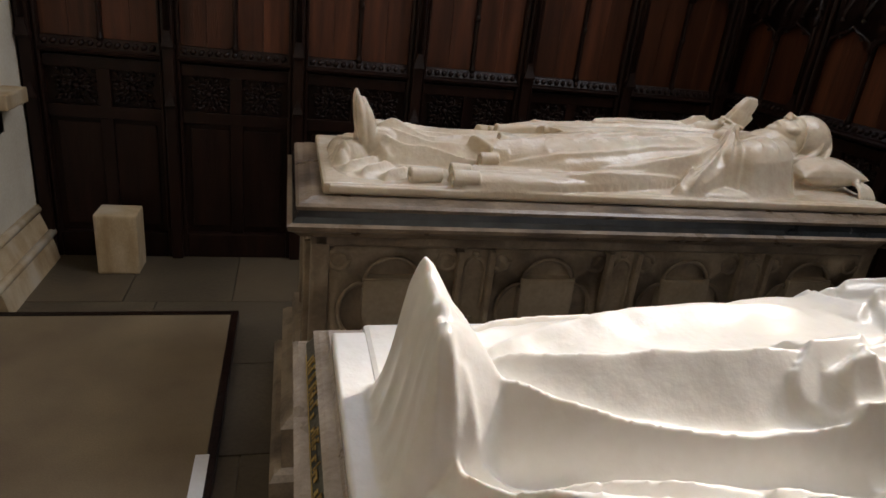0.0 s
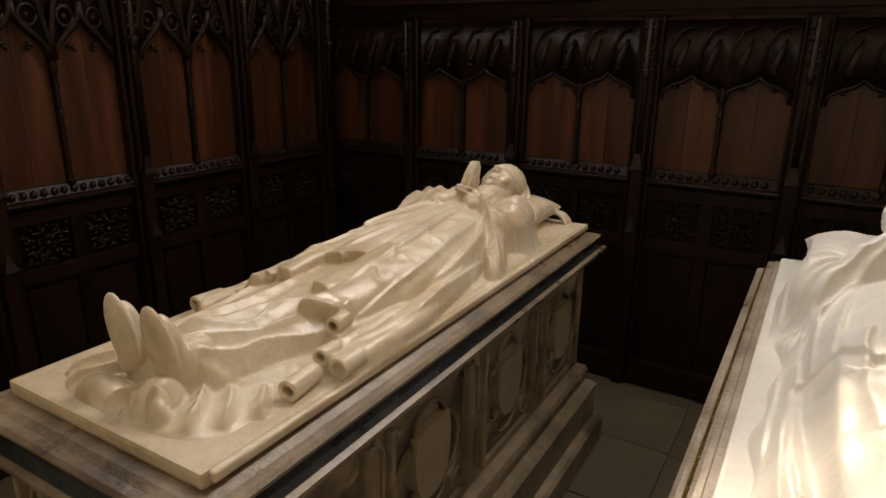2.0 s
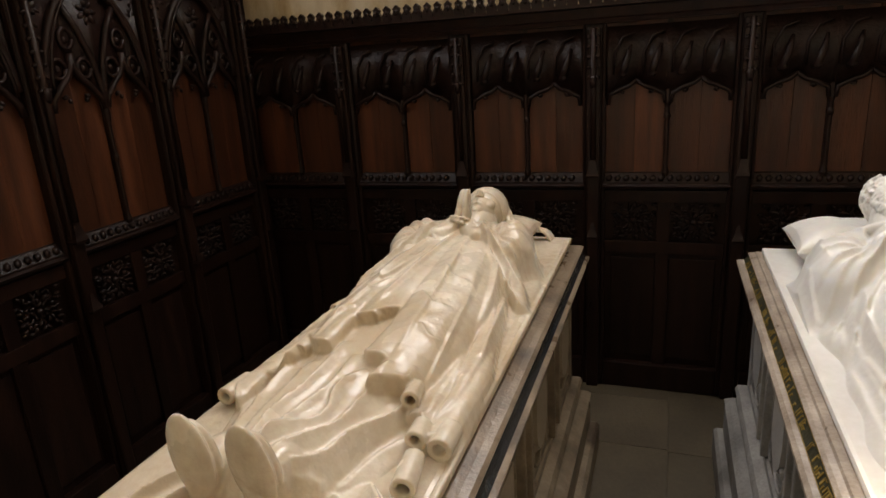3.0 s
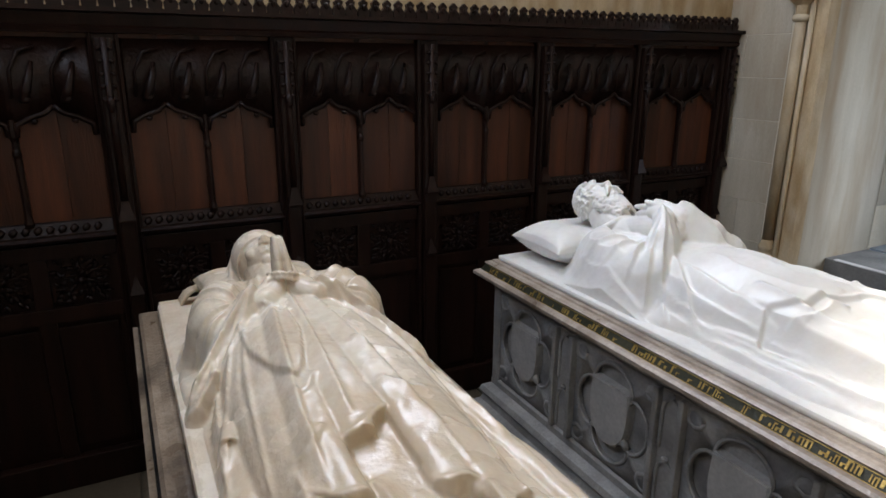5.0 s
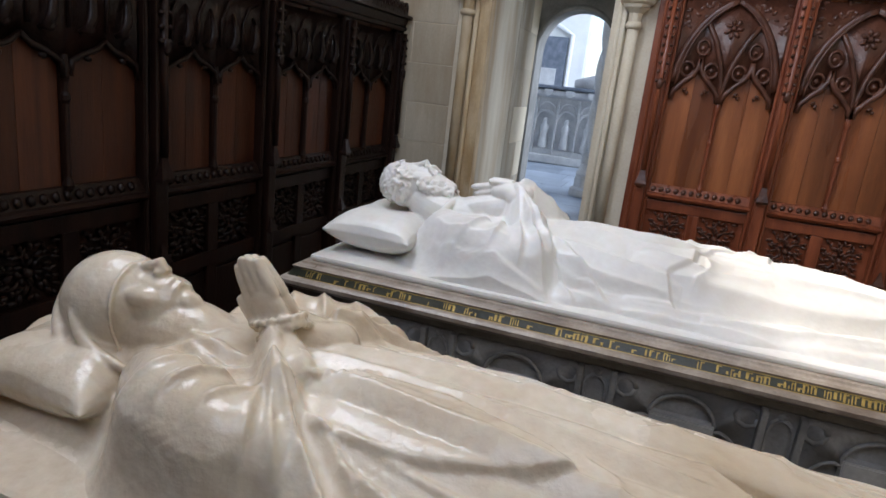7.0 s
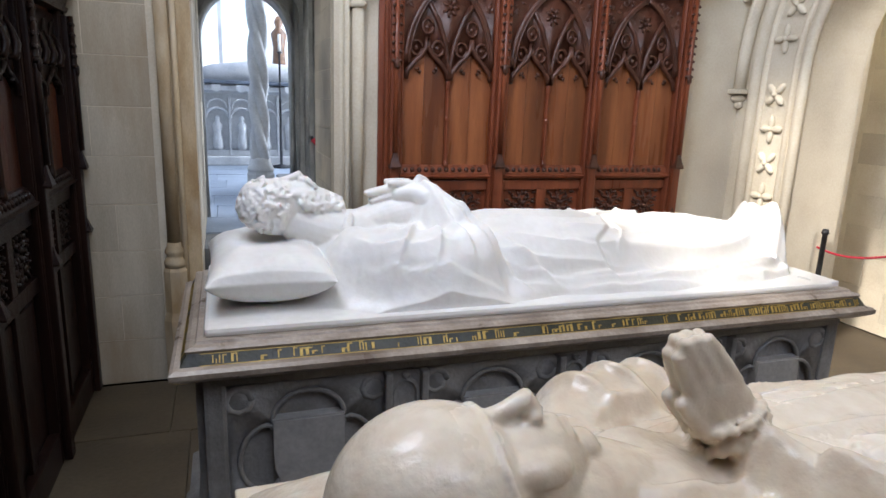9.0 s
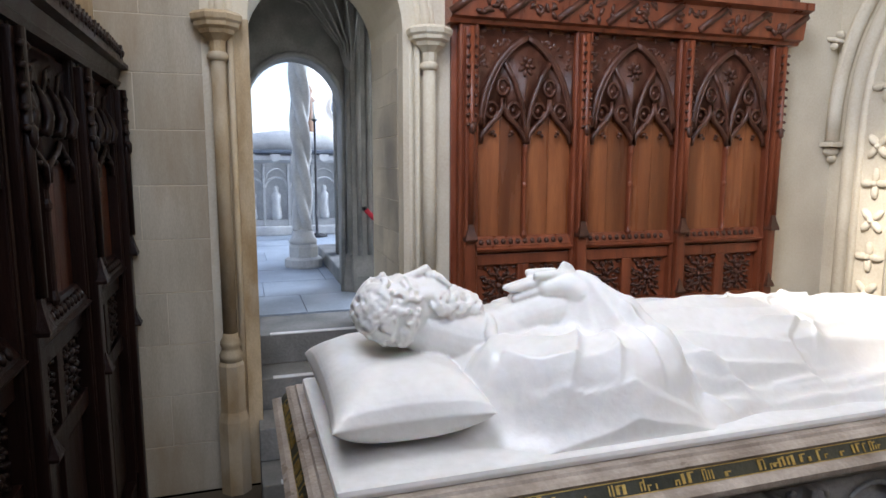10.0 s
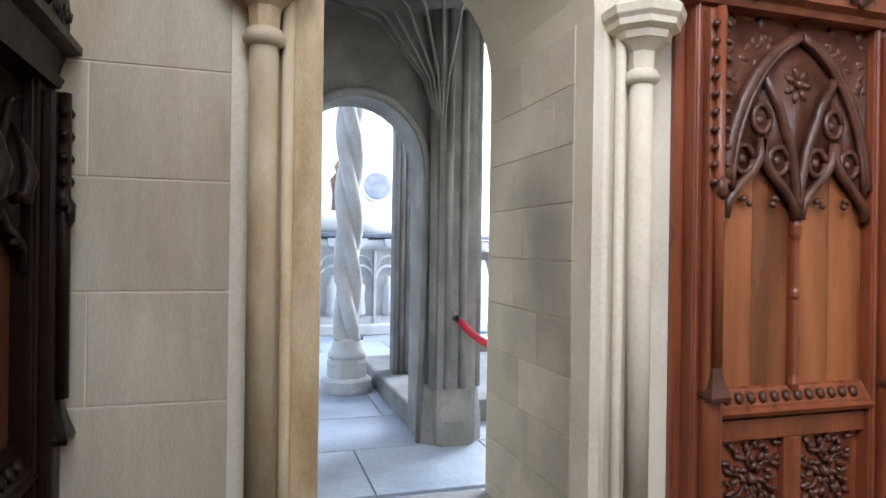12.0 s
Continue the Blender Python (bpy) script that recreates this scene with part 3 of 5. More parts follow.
    co = sweep_line(bmesh.new(), [(0.10, z), (-0.09, z), (-0.10, z + 0.02), (-0.65 * q, z + 0.03), (-0.75 * q, z + cornice_h * 0.75), (-q, z + cornice_h * 0.82), (-q, z + cornice_h), (0.10, z + cornice_h)], -0.03 if crest == "ribbon" else 0.0, width + 0.03)
    corn = part("cornice", co, OAK_FRAME, s)
    if crest == "ribbon":
        cv = bmesh.new()
        u = 0.05
        k = 0
        while u < width:
            if k % 3 == 0:
                tube(cv, [(u - 0.09, -0.138, z + 0.04), (u + 0.09, -0.15, z + cornice_h * 0.72)], 0.022, 5, 0.5, up=(0, 1, 0))
            else:
                for j in range(7):
                    blob(cv, (u + rng.uniform(-0.05, 0.05), -0.142, z + rng.uniform(0.05, cornice_h * 0.7)), (0.03, 0.012, 0.014), (0, rng.uniform(0, 180), 0), 1)
            u += 0.105
            k += 1
        part("ribbon_carving", cv, OAK_CARVED, corn, smooth=True)
    step = 0.075 if crest == "ribbon" else 0.062
    lf = bmesh.new()
    hh = 0.085
    prism(lf, [(-0.026, 0), (0.026, 0), (0.03, 0.03), (0.016, 0.05), (0.022, 0.066), (0.0, hh), (-0.022, 0.066), (-0.016, 0.05), (-0.03, 0.03)], -0.012, 0.012)
    blob(lf, (0, -0.014, 0.045), (0.014, 0.010, 0.018), sub=1)
    lf = mesh_of("cresting_leaf", lf, OAK_CARVED)
    for k in range(int(width / step)):
        part("cresting_leaf", lf, None, s, m=pose(0.03 + step * k, -q + 0.025, z + cornice_h - 0.004, rng.uniform(-4, 4)))
    return s


oak_screen("oak_panelling", pose(1.37, -1.25, 0, 0, 0, 180), [0.09, 0.80, 1.51, 2.22], 2.31, 1.31, 0.90, 1.86, 2.50, 0.24, "ribbon", 0.115,
           "red-brown carved oak panelling with pointed tracery and ribbon cornice", (OAK_RED, OAK_FRAME, OAK_CARVED))
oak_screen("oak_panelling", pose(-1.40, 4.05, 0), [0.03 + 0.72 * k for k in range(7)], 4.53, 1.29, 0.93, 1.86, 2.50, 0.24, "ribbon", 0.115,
           "carved oak panelling with tall pointed tracery, coloured dark for its shade", (OAK_SHADED, OAK_DARK_FRAME, OAK_SHADED_CARVED))
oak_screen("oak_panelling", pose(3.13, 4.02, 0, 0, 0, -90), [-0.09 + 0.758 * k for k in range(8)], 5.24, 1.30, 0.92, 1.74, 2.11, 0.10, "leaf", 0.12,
           "oak panelling with low carved heads and leaf cresting, coloured dark for its shade", (OAK_SHADED, OAK_DARK_FRAME, OAK_SHADED_CARVED))

# ---- chest tombs ----
def panel_mesh(w, h, material):
    """A square carved panel: a four-lobed ring with cusps, corner leaves and a sunk ground; y = 0 is its back, the front is negative."""
    bm = bmesh.new()
    r = 0.46 * min(w, h)
    # a plate round the lobed opening, so that the ground inside lies deep
    n, rings = 80, [[], [], [], []]
    for k in range(n):
        a = 2 * math.pi * k / n
        c, q = math.cos(a), math.sin(a)
        out = min(w / 2 / max(abs(c), 1e-6), h / 2 / max(abs(q), 1e-6))
        inn = min(out - 0.004, r * (0.70 + 0.30 * abs(math.cos(2 * a)) ** 0.55))
        for ring, rad, y in zip(rings, (out, out, inn, inn), (0.0, -0.020, -0.020, 0.0)):
            ring.append(bm.verts.new((rad * c * (w / h if rad == inn and inn < out - 0.01 else 1), y, rad * q)))
    ring_faces(bm, rings + [rings[0]], caps=False)
    lip = [Vector((v.co.x, -0.022, v.co.z)) for v in rings[2]]
    tube(bm, lip + lip[:1], 0.0075, 6, up=(0, 1, 0))
    for k in range(4):
        a0 = math.pi / 2 * k
        d = a0 + math.pi / 4
        px, pz = 0.56 * r * math.cos(d), 0.56 * r * math.sin(d)
        blob(bm, (px, -0.022, pz), (0.04, 0.018, 0.018), (0, -math.degrees(d), 0), 1)
        blob(bm, (px * 0.72, -0.026, pz * 0.72), (0.018, 0.014, 0.018), sub=1)
        qx, qz = 0.43 * w * math.copysign(1, math.cos(d)), 0.40 * h * math.copysign(1, math.sin(d))
        tube(bm, [(qx + 0.034 * math.cos(t), -0.014, qz + 0.034 * math.sin(t)) for t in (2 * math.pi * j / 8 for j in range(9))], 0.012, 5, up=(0, 1, 0))
        blob(bm, (qx, -0.010, qz), (0.014, 0.01, 0.014), sub=1)
        blob(bm, (qx * 0.82, -0.010, qz * 0.82), (0.024, 0.012, 0.01), (0, -math.degrees(d), 0), 1)
    return mesh_of("quatrefoil", bm, material, True)


def shield_mesh(w, h, material):
    pts = [(-w / 2, h / 2), (w / 2, h / 2)]
    right = [(w / 2 * max(0.0, math.cos(t)) ** 0.75, h / 2 - h * (0.35 + 0.65 * math.sin(t))) for t in (math.pi / 2 * j / 7 for j in range(8))]
    poly = pts + right[:-1] + [(0, -h / 2)] + [(-x, z) for x, z in reversed(right[:-1])]
    bm = prism(bmesh.new(), poly, -0.040, 0.0)
    bmesh.ops.bevel(bm, geom=[e for e in bm.edges if all(v.co.y < -0.02 for v in e.verts)], offset=0.005, segments=2, affect="EDGES")
    return mesh_of("shield", bm, material)


def lancet_mesh(w, h, material):
    """A narrow pilaster with two blind lancets, one over the other."""
    bm = bmesh.new()
    add_box(bm, -w / 2, w / 2, -0.022, 0.0, -h / 2, h / 2, 0.004)
    for sx in (-1, 1):
        add_box(bm, sx * w / 2 - 0.011, sx * w / 2 + 0.011, -0.05, 0.0, -h / 2, h / 2, 0.006)
        for z0, z1 in ((-0.46 * h, -0.06 * h), (0.02 * h, 0.46 * h)):
            carve(bm, [(sx * 0.036, z0), (sx * 0.036, z1 - 0.06)] + [(sx * 0.036 * math.cos(t), z1 - 0.06 + 0.05 * math.sin(t)) for t in (0.4, 0.8, 1.2, 1.57)], -0.026, 0.008, 5)
    for z in (-0.06 * h, 0.46 * h):
        blob(bm, (0, -0.03, z + 0.005), (0.016, 0.012, 0.012), sub=1)
    return mesh_of("lancet_pilaster", bm, material)


def chest_tomb(name, x0, x1, y0, y1, stone, label, bays, bands, slab_mat):
    """x0..y1: the outer edge of the cornice. Local origin at its south-west corner on the floor."""
    t = thing(name, pose(x0, y0, 0), label, "tomb")
    L, W, inset = x1 - x0, y1 - y0, 0.075
    a0, a1, b0, b1 = inset, L - inset, inset, W - inset
    core = part("body", box(a0 + 0.03, a1 - 0.03, b0 + 0.03, b1 - 0.03, 0.3, 1.0), stone, t)
    # plinth in steps with rolls
    pl = sweep_rect(bmesh.new(), a0 + 0.02, a1 - 0.02, b0 + 0.02, b1 - 0.02,
                    [(-0.06, 0.0), (0.14, 0.0), (0.14, 0.13), (0.125, 0.15), (0.10, 0.16), (0.10, 0.30), (0.105, 0.325), (0.085, 0.345), (0.06, 0.36), (0.05, 0.385), (0.065, 0.41), (0.055, 0.435), (0.02, 0.455), (-0.06, 0.455)])
    part("plinth", pl, stone, t)
    # frame rails round the panels
    fr = sweep_rect(bmesh.new(), a0 + 0.03, a1 - 0.03, b0 + 0.03, b1 - 0.03, [(-0.02, 0.455), (0.03, 0.455), (0.03, 0.485), (0.018, 0.495), (-0.02, 0.495)])
    part("lower_frame", fr, stone, t)
    fr = sweep_rect(bmesh.new(), a0 + 0.03, a1 - 0.03, b0 + 0.03, b1 - 0.03, [(-0.02, 0.955), (0.018, 0.955), (0.03, 0.965), (0.03, 1.0), (-0.02, 1.0)])
    part("upper_frame", fr, stone, t)
    zc, ph = 0.725, 0.46
    pil_w = 0.13
    edge = 0.06
    period = (a1 - a0 - 2 * edge + pil_w) / bays
    pw = period - pil_w
    quat, shd, lan = panel_mesh(pw, ph, stone), shield_mesh(0.20, 0.25, SHIELD_BROWN if stone is CHEST_A else SHIELD_GREY), lancet_mesh(pil_w - 0.02, ph, stone)
    corner = mesh_of("corner_post", box(-edge / 2, edge / 2, -edge / 2, edge / 2, 0.45, 1.0, 0.012), stone)
    for cx in (a0 + edge / 2, a1 - edge / 2):
        for cy in (b0 + edge / 2, b1 - edge / 2):
            part("corner_post", corner, None, t, m=pose(cx, cy, 0))
    for y, turn in ((b0 + 0.03, 0), (b1 - 0.03, 180)):
        for k in range(bays):
            c = a0 + edge + pw / 2 + k * period
            q = part("quatrefoil", quat, None, t, m=pose(c, y, zc, 0, 0, turn))
            part("shield", shd, None, q)
            if k < bays - 1:
                part("lancet_pilaster", lan, None, t, m=pose(c + period / 2, y, zc, 0, 0, turn))
    endw = (b1 - b0 - 2 * edge)
    q_end = panel_mesh(endw * 0.62, ph, stone)
    for x, turn in ((a0 + 0.03, -90), (a1 - 0.03, 90)):
        q = part("quatrefoil", q_end, None, t, m=pose(x, W / 2, zc, 0, 0, turn))
        part("shield", shd, None, q)
        for s in (-1, 1):
            part("lancet_pilaster", lan, None, t, m=pose(x, W / 2 + s * (endw / 2 - 0.06), zc, 0, 0, turn))
    for nm, prof, mt, lb in bands:
        part(nm, sweep_rect(bmesh.new(), a0, a1, b0, b1, prof), mt, t, lb)
    return t


A0, A1, AY0, AY1 = 0.015, 2.36, 1.775, 2.625
B0, B1, BY0, BY1 = 0.03, 2.44, 0.27, 1.135
SA, SB = 1.165, 1.125          # tops of the two slabs
tomb_a = chest_tomb("chest_tomb", A0, A1, AY0, AY1, CHEST_A, "brown veined stone tomb chest with shields and a black band", 4, [
    ("lower_moulding", [(-0.05, 0.995), (0.0, 0.995), (0.035, 1.005), (0.055, 1.025), (0.072, 1.035), (0.075, 1.05), (0.06, 1.056), (-0.05, 1.056)], MOULD_DARK, ""),
    ("black_band", [(-0.05, 1.054), (0.06, 1.054), (0.048, 1.072), (0.042, 1.096), (-0.05, 1.096)], BLACK, "polished black marble band"),
    ("upper_moulding", [(-0.05, 1.094), (0.046, 1.094), (0.05, 1.106), (0.04, 1.114), (0.02, 1.118), (0.0, 1.126), (-0.05, 1.127)], MOULD_DARK, ""),
], ALABASTER)
tomb_b = chest_tomb("chest_tomb", B0, B1, BY0, BY1, CHEST_B, "grey stone tomb chest with shields and gilt inscribed band", 4, [
    ("lower_moulding", [(-0.05, 0.99), (0.0, 0.99), (0.035, 0.998), (0.06, 1.012), (0.074, 1.022), (0.075, 1.036), (0.064, 1.044), (0.05, 1.047), (-0.05, 1.047)], MOULD, ""),
    ("inscribed_band", [(-0.05, 1.045), (0.05, 1.045), (0.03, 1.078), (-0.05, 1.078)], BAND, "dark band with worn gilt lettering"),
    ("upper_moulding", [(-0.05, 1.076), (0.032, 1.076), (0.036, 1.084), (0.026, 1.090), (0.012, 1.093), (0.008, 1.100), (-0.05, 1.101)], MOULD, ""),
], MARBLE_WHITE)


def gilt_band(t, L, W, inset):
    """Worn gilt strokes that stand for unreadable lettering along the sloping band."""
    rr = random.Random(11)
    slope = math.degrees(math.atan2(0.02, 0.033))
    for side in ("south", "north", "head", "foot"):
        bm = bmesh.new()
        n = L if side in ("south", "north") else W
        u = 0.03
        while u < n - 2 * inset + 0.02:
            w = rr.choice((0.004, 0.005, 0.009, 0.012))
            if rr.random() < (0.9 if u > n - 0.9 else 0.5):
                z0 = rr.uniform(-0.013, -0.009)
                z1 = rr.uniform(0.008, 0.013) if rr.random() < 0.75 else 0.0
                add_box(bm, u, u + w * 0.7, -0.0015, 0.0, z0, z1)
                if rr.random() < 0.5:
                    add_box(bm, u, u + w + 0.006, -0.0015, 0.0, z1 - 0.003, z1)
            u += w + 0.004 + (0.012 if rr.random() < 0.12 else 0)
        for z in (-0.0165, 0.0145):
            add_box(bm, 0, n - 2 * inset, -0.001, 0.0, z, z + 0.002)
        o = 0.0415
        at = {"south": pose(inset, inset - o, 1.0615, -slope, 0, 0), "north": pose(L - inset, W - inset + o, 1.0615, -slope, 0, 180),
              "head": pose(L - inset + o, inset, 1.0615, -slope, 0, 90), "foot": pose(inset - o, W - inset, 1.0615, -slope, 0, -90)}[side]
        part("gilt_lettering", bm, GOLD, t, "worn gilt strokes", m=Matrix(at))


gilt_band(tomb_b, B1 - B0, BY1 - BY0, 0.075)

# the marble slabs under the figures
slab_a = thing("marble_slab", pose((A0 + A1) / 2, (AY0 + AY1) / 2, 1.125), "thick cream alabaster slab under the woman's effigy", "slab")
hl, hw = (A1 - A0) / 2 - 0.105, (AY1 - AY0) / 2 - 0.088
part("slab", box(-hl, hl, -hw, hw, 0.0, SA - 1.125, 0.012), ALABASTER, slab_a)
slab_b = thing("marble_slab", pose((B0 + B1) / 2, (BY0 + BY1) / 2, 1.1), "white marble slab with rounded edge under the bearded effigy", "slab")
hl, hw = (B1 - B0) / 2 - 0.085, (BY1 - BY0) / 2 - 0.085
part("slab", box(-hl + 0.045, hl, -hw, hw, 0.0, SB - 1.1, 0.011), MARBLE_WHITE, slab_b)


# ---- the recumbent figures, each one mesh ----
def ramp_of(x, xs, ys):
    return np.interp(x, xs, ys)


def field(fn, x0, x1, y0, y1, step, z_low):
    """A closed solid whose top is the height field fn(X, Y)."""
    nx, ny = int((x1 - x0) / step) + 1, int((y1 - y0) / step) + 1
    X, Y = np.meshgrid(np.linspace(x0, x1, nx), np.linspace(y0, y1, ny), indexing="ij")
    Z = np.maximum(fn(X, Y), z_low + 0.012)
    bm = bmesh.new()
    top = [[bm.verts.new((X[i, j], Y[i, j], Z[i, j])) for j in range(ny)] for i in range(nx)]
    for i in range(nx - 1):
        for j in range(ny - 1):
            bm.faces.new((top[i][j], top[i + 1][j], top[i + 1][j + 1], top[i][j + 1]))
    loop = [top[i][0] for i in range(nx)] + [top[-1][j] for j in range(1, ny)] + [top[i][-1] for i in range(nx - 2, -1, -1)] + [top[0][j] for j in range(ny - 2, 0, -1)]
    low = [bm.verts.new((v.co.x, v.co.y, z_low)) for v in loop]
    n = len(loop)
    for i in range(n):
        bm.faces.new((loop[i], low[i], low[(i + 1) % n], loop[(i + 1) % n]))
    bm.faces.new(low)
    return bm


def dome(X, Y, cx, cy, rx, ry, h, p=2.4, q=0.5):
    d = np.abs((X - cx) / rx) ** p + np.abs((Y - cy) / ry) ** p
    return h * np.clip(1 - d, 0, 1) ** q


def statue(name, bm, base, material, label, voxel=0.0045):
    bmesh.ops.translate(bm, vec=-Vector(base), verts=bm.verts)
    me = mesh_of(name, bm, material, True)
    ob = tagged(new(name, me), label, "effigy")
    ob.location = base
    rem = ob.modifiers.new("carve", "REMESH")
    rem.mode, rem.voxel_size, rem.use_smooth_shade = "VOXEL", voxel, True
    sm = ob.modifiers.new("polish", "SMOOTH")
    sm.factor, sm.iterations = 0.5, 1
    return ob


def limb(bm, pts, r, n=22):
    """A rounded limb or roll of cloth along a smoothed line."""
    p, q = [Vector(v) for v in pts], list(r)
    for _ in range(2):
        a, c = [p[0]], [q[0]]
        for i in range(len(p) - 1):
            a += [p[i].lerp(p[i + 1], 0.25), p[i].lerp(p[i + 1], 0.75)]
            c += [q[i] * 0.75 + q[i + 1] * 0.25, q[i] * 0.25 + q[i + 1] * 0.75]
        p, q = a + [p[-1]], c + [q[-1]]
    tube(bm, p, q, n)
    blob(bm, p[0], q[0] * 0.99, sub=3)
    blob(bm, p[-1], q[-1] * 0.99, sub=3)


def finger(bm, a, b, r):
    a, b = Vector(a), Vector(b)
    tube(bm, [a, a.lerp(b, 0.35), a.lerp(b, 0.7), a.lerp(b, 0.95), b], [r * 1.05, r * 1.1, r, r * 0.8, r * 0.35], 8)


def face(bm, cx, cy, cz, s=1.0):
    """A plain upturned stone face: crown towards +x, chin towards -x, nose up."""
    def at(x, y, z):
        return (cx + s * x, cy + s * y, cz + s * z)
    blob(bm, at(0.03, 0, 0.0), (0.105 * s, 0.078 * s, 0.092 * s), sub=3)
    blob(bm, at(-0.045, 0, 0.01), (0.085 * s, 0.062 * s, 0.075 * s), sub=3)
    blob(bm, at(-0.115, 0, 0.032), (0.028 * s, 0.028 * s, 0.03 * s))
    tube(bm, [at(0.012, 0, 0.084), at(-0.02, 0, 0.093), at(-0.046, 0, 0.105), at(-0.058, 0, 0.086)], [0.010 * s, 0.0105 * s, 0.0135 * s, 0.012 * s], 10)
    for sy in (-1, 1):
        tube(bm, [at(0.018, sy * 0.012, 0.083), at(0.024, sy * 0.035, 0.080), at(0.012, sy * 0.058, 0.062)], 0.011 * s, 8)
        blob(bm, at(-0.002, sy * 0.032, 0.066), (0.012 * s, 0.017 * s, 0.012 * s))
        blob(bm, at(-0.042, sy * 0.036, 0.044), (0.046 * s, 0.030 * s, 0.024 * s), sub=3)
        blob(bm, at(-0.052, sy * 0.013, 0.088), (0.010 * s, 0.009 * s, 0.010 * s))
    tube(bm, [at(-0.079, -0.024, 0.066), at(-0.077, 0, 0.077), at(-0.079, 0.024, 0.066)], 0.009 * s, 6)
    tube(bm, [at(-0.094, -0.02, 0.060), at(-0.093, 0, 0.071), at(-0.094, 0.02, 0.060)], 0.009 * s, 6)


def soft_step(a):
    a = np.clip(a, 0, 1)
    return a * a * (3 - 2 * a)


def ridge(X, V, pts, steep, gentle, height, end0=0.15, end1=0.25):
    """A cloth fold along a smoothed line: a crest that drops quickly on its left side and slowly on its right."""
    p = np.array(pts, float)
    for _ in range(2):
        q = np.empty((2 * len(p) - 2, 2))
        q[0::2] = 0.75 * p[:-1] + 0.25 * p[1:]
        q[1::2] = 0.25 * p[:-1] + 0.75 * p[1:]
        p = np.vstack([p[:1], q, p[-1:]])
    seg = np.hypot(*(p[1:] - p[:-1]).T)
    run = np.concatenate([[0], np.cumsum(seg)])
    best, at, side = np.full(X.shape, 1e9), np.zeros(X.shape), np.ones(X.shape)
    for i in range(len(p) - 1):
        d = p[i + 1] - p[i]
        n2 = max(d @ d, 1e-12)
        s = np.clip(((X - p[i, 0]) * d[0] + (V - p[i, 1]) * d[1]) / n2, 0, 1)
        ex, ey = X - p[i, 0] - s * d[0], V - p[i, 1] - s * d[1]
        dist = np.hypot(ex, ey)
        near = dist < best
        best = np.where(near, dist, best)
        at = np.where(near, (run[i] + s * seg[i]) / run[-1], at)
        side = np.where(near, np.sign(d[0] * ey - d[1] * ex), side)
    taper = np.sqrt(np.clip(at / max(end0, 1e-3), 0, 1) * np.clip((1 - at) / max(end1, 1e-3), 0, 1))
    width = np.where(side > 0, steep, gentle)
    return height * taper * np.exp(-(best / width) ** 1.35)


def ridges(X, V, many, steep, gentle, height, end0=0.12, end1=0.3):
    out = np.zeros(X.shape)
    for pts in many:
        out = np.maximum(out, ridge(X, V, pts, steep, gentle, height, end0, end1))
    return out


def draped(X, V, pts, fall):
    """Cloth lying over a limb: pts are (x, v, height of its top, radius); it falls away over that distance."""
    out = np.zeros(X.shape)
    for (xa, va, ha, ra), (xb, vb, hb, rb) in zip(pts, pts[1:]):
        dx, dv = xb - xa, vb - va
        s = np.clip(((X - xa) * dx + (V - va) * dv) / max(dx * dx + dv * dv, 1e-12), 0, 1)
        d, r, h = np.hypot(X - xa - s * dx, V - va - s * dv), ra + s * (rb - ra), ha + s * (hb - ha)
        inside = 1 - 0.30 * np.clip(d / r, 0, 1) ** 2.2
        out = np.maximum(out, h * inside * np.exp(-(np.clip(d - r, 0, 9) / fall) ** 1.25))
    return out


def over(a, b, k=0.03):
    """The higher of two cloths, with a soft valley where they meet."""
    t = np.clip(0.5 + 0.5 * (a - b) / k, 0, 1)
    return a * t + b * (1 - t) + k * t * (1 - t) * np.clip(np.maximum(a, b) / 0.03, 0, 1)


def hem_step(X, hem, drop=0.006):
    """One side of a cloth edge, with a thin rolled lip along it."""
    return soft_step((X - hem) / drop) * (1 + 0.12 * np.exp(-((X - hem - 0.014) / 0.010) ** 2))


def crinkle(X, V, amount, seed):
    """Uneven small dents and pulls in the cloth."""
    rr = random.Random(seed)
    out = np.zeros(X.shape)
    for _ in range(14):
        a, f = rr.uniform(-0.9, 0.9), rr.uniform(9, 46)
        out = out + np.sin((X * math.sin(a) + V * math.cos(a)) * f * 2.2 + 2.0 * np.sin(X * rr.uniform(4, 12) + rr.uniform(0, 6))) * (9 / f) ** 0.6
    return amount * out / 4


def scroll(bm, x0, x1, y, z, r, tilt=0.0, n=16):
    """An open roll of cloth lying along x, hollow at its ends."""
    m = pose(0, 0, 0, 0, 0, tilt)
    rings = []
    for x, rad in ((x0, r), (x1, r * 0.9), (x1, r * 0.45), (x0, r * 0.52)):
        rings.append([bm.verts.new(m @ Vector((x - x0, rad * math.cos(a), rad * math.sin(a))) + Vector((x0, y, z))) for a in (2 * math.pi * k / n for k in range(n))])
    ring_faces(bm, rings + [rings[0]], caps=False)


def curl(bm, c, normal, r, thick, turn):
    """A lock of hair wound to a comma on the head's surface."""
    n = Vector(normal).normalized()
    u = n.orthogonal().normalized()
    v = n.cross(u)
    pts, rad = [], []
    for k in range(8):
        a = turn + k * 0.72
        q = r * (1 - 0.09 * k)
        pts.append(Vector(c) + q * (math.cos(a) * u + math.sin(a) * v) + n * 0.0012 * k)
        rad.append(thick * (0.55 + 0.12 * k if k < 4 else 1.0 - 0.05 * (k - 4)))
    tube(bm, pts, rad, 7, up=n)


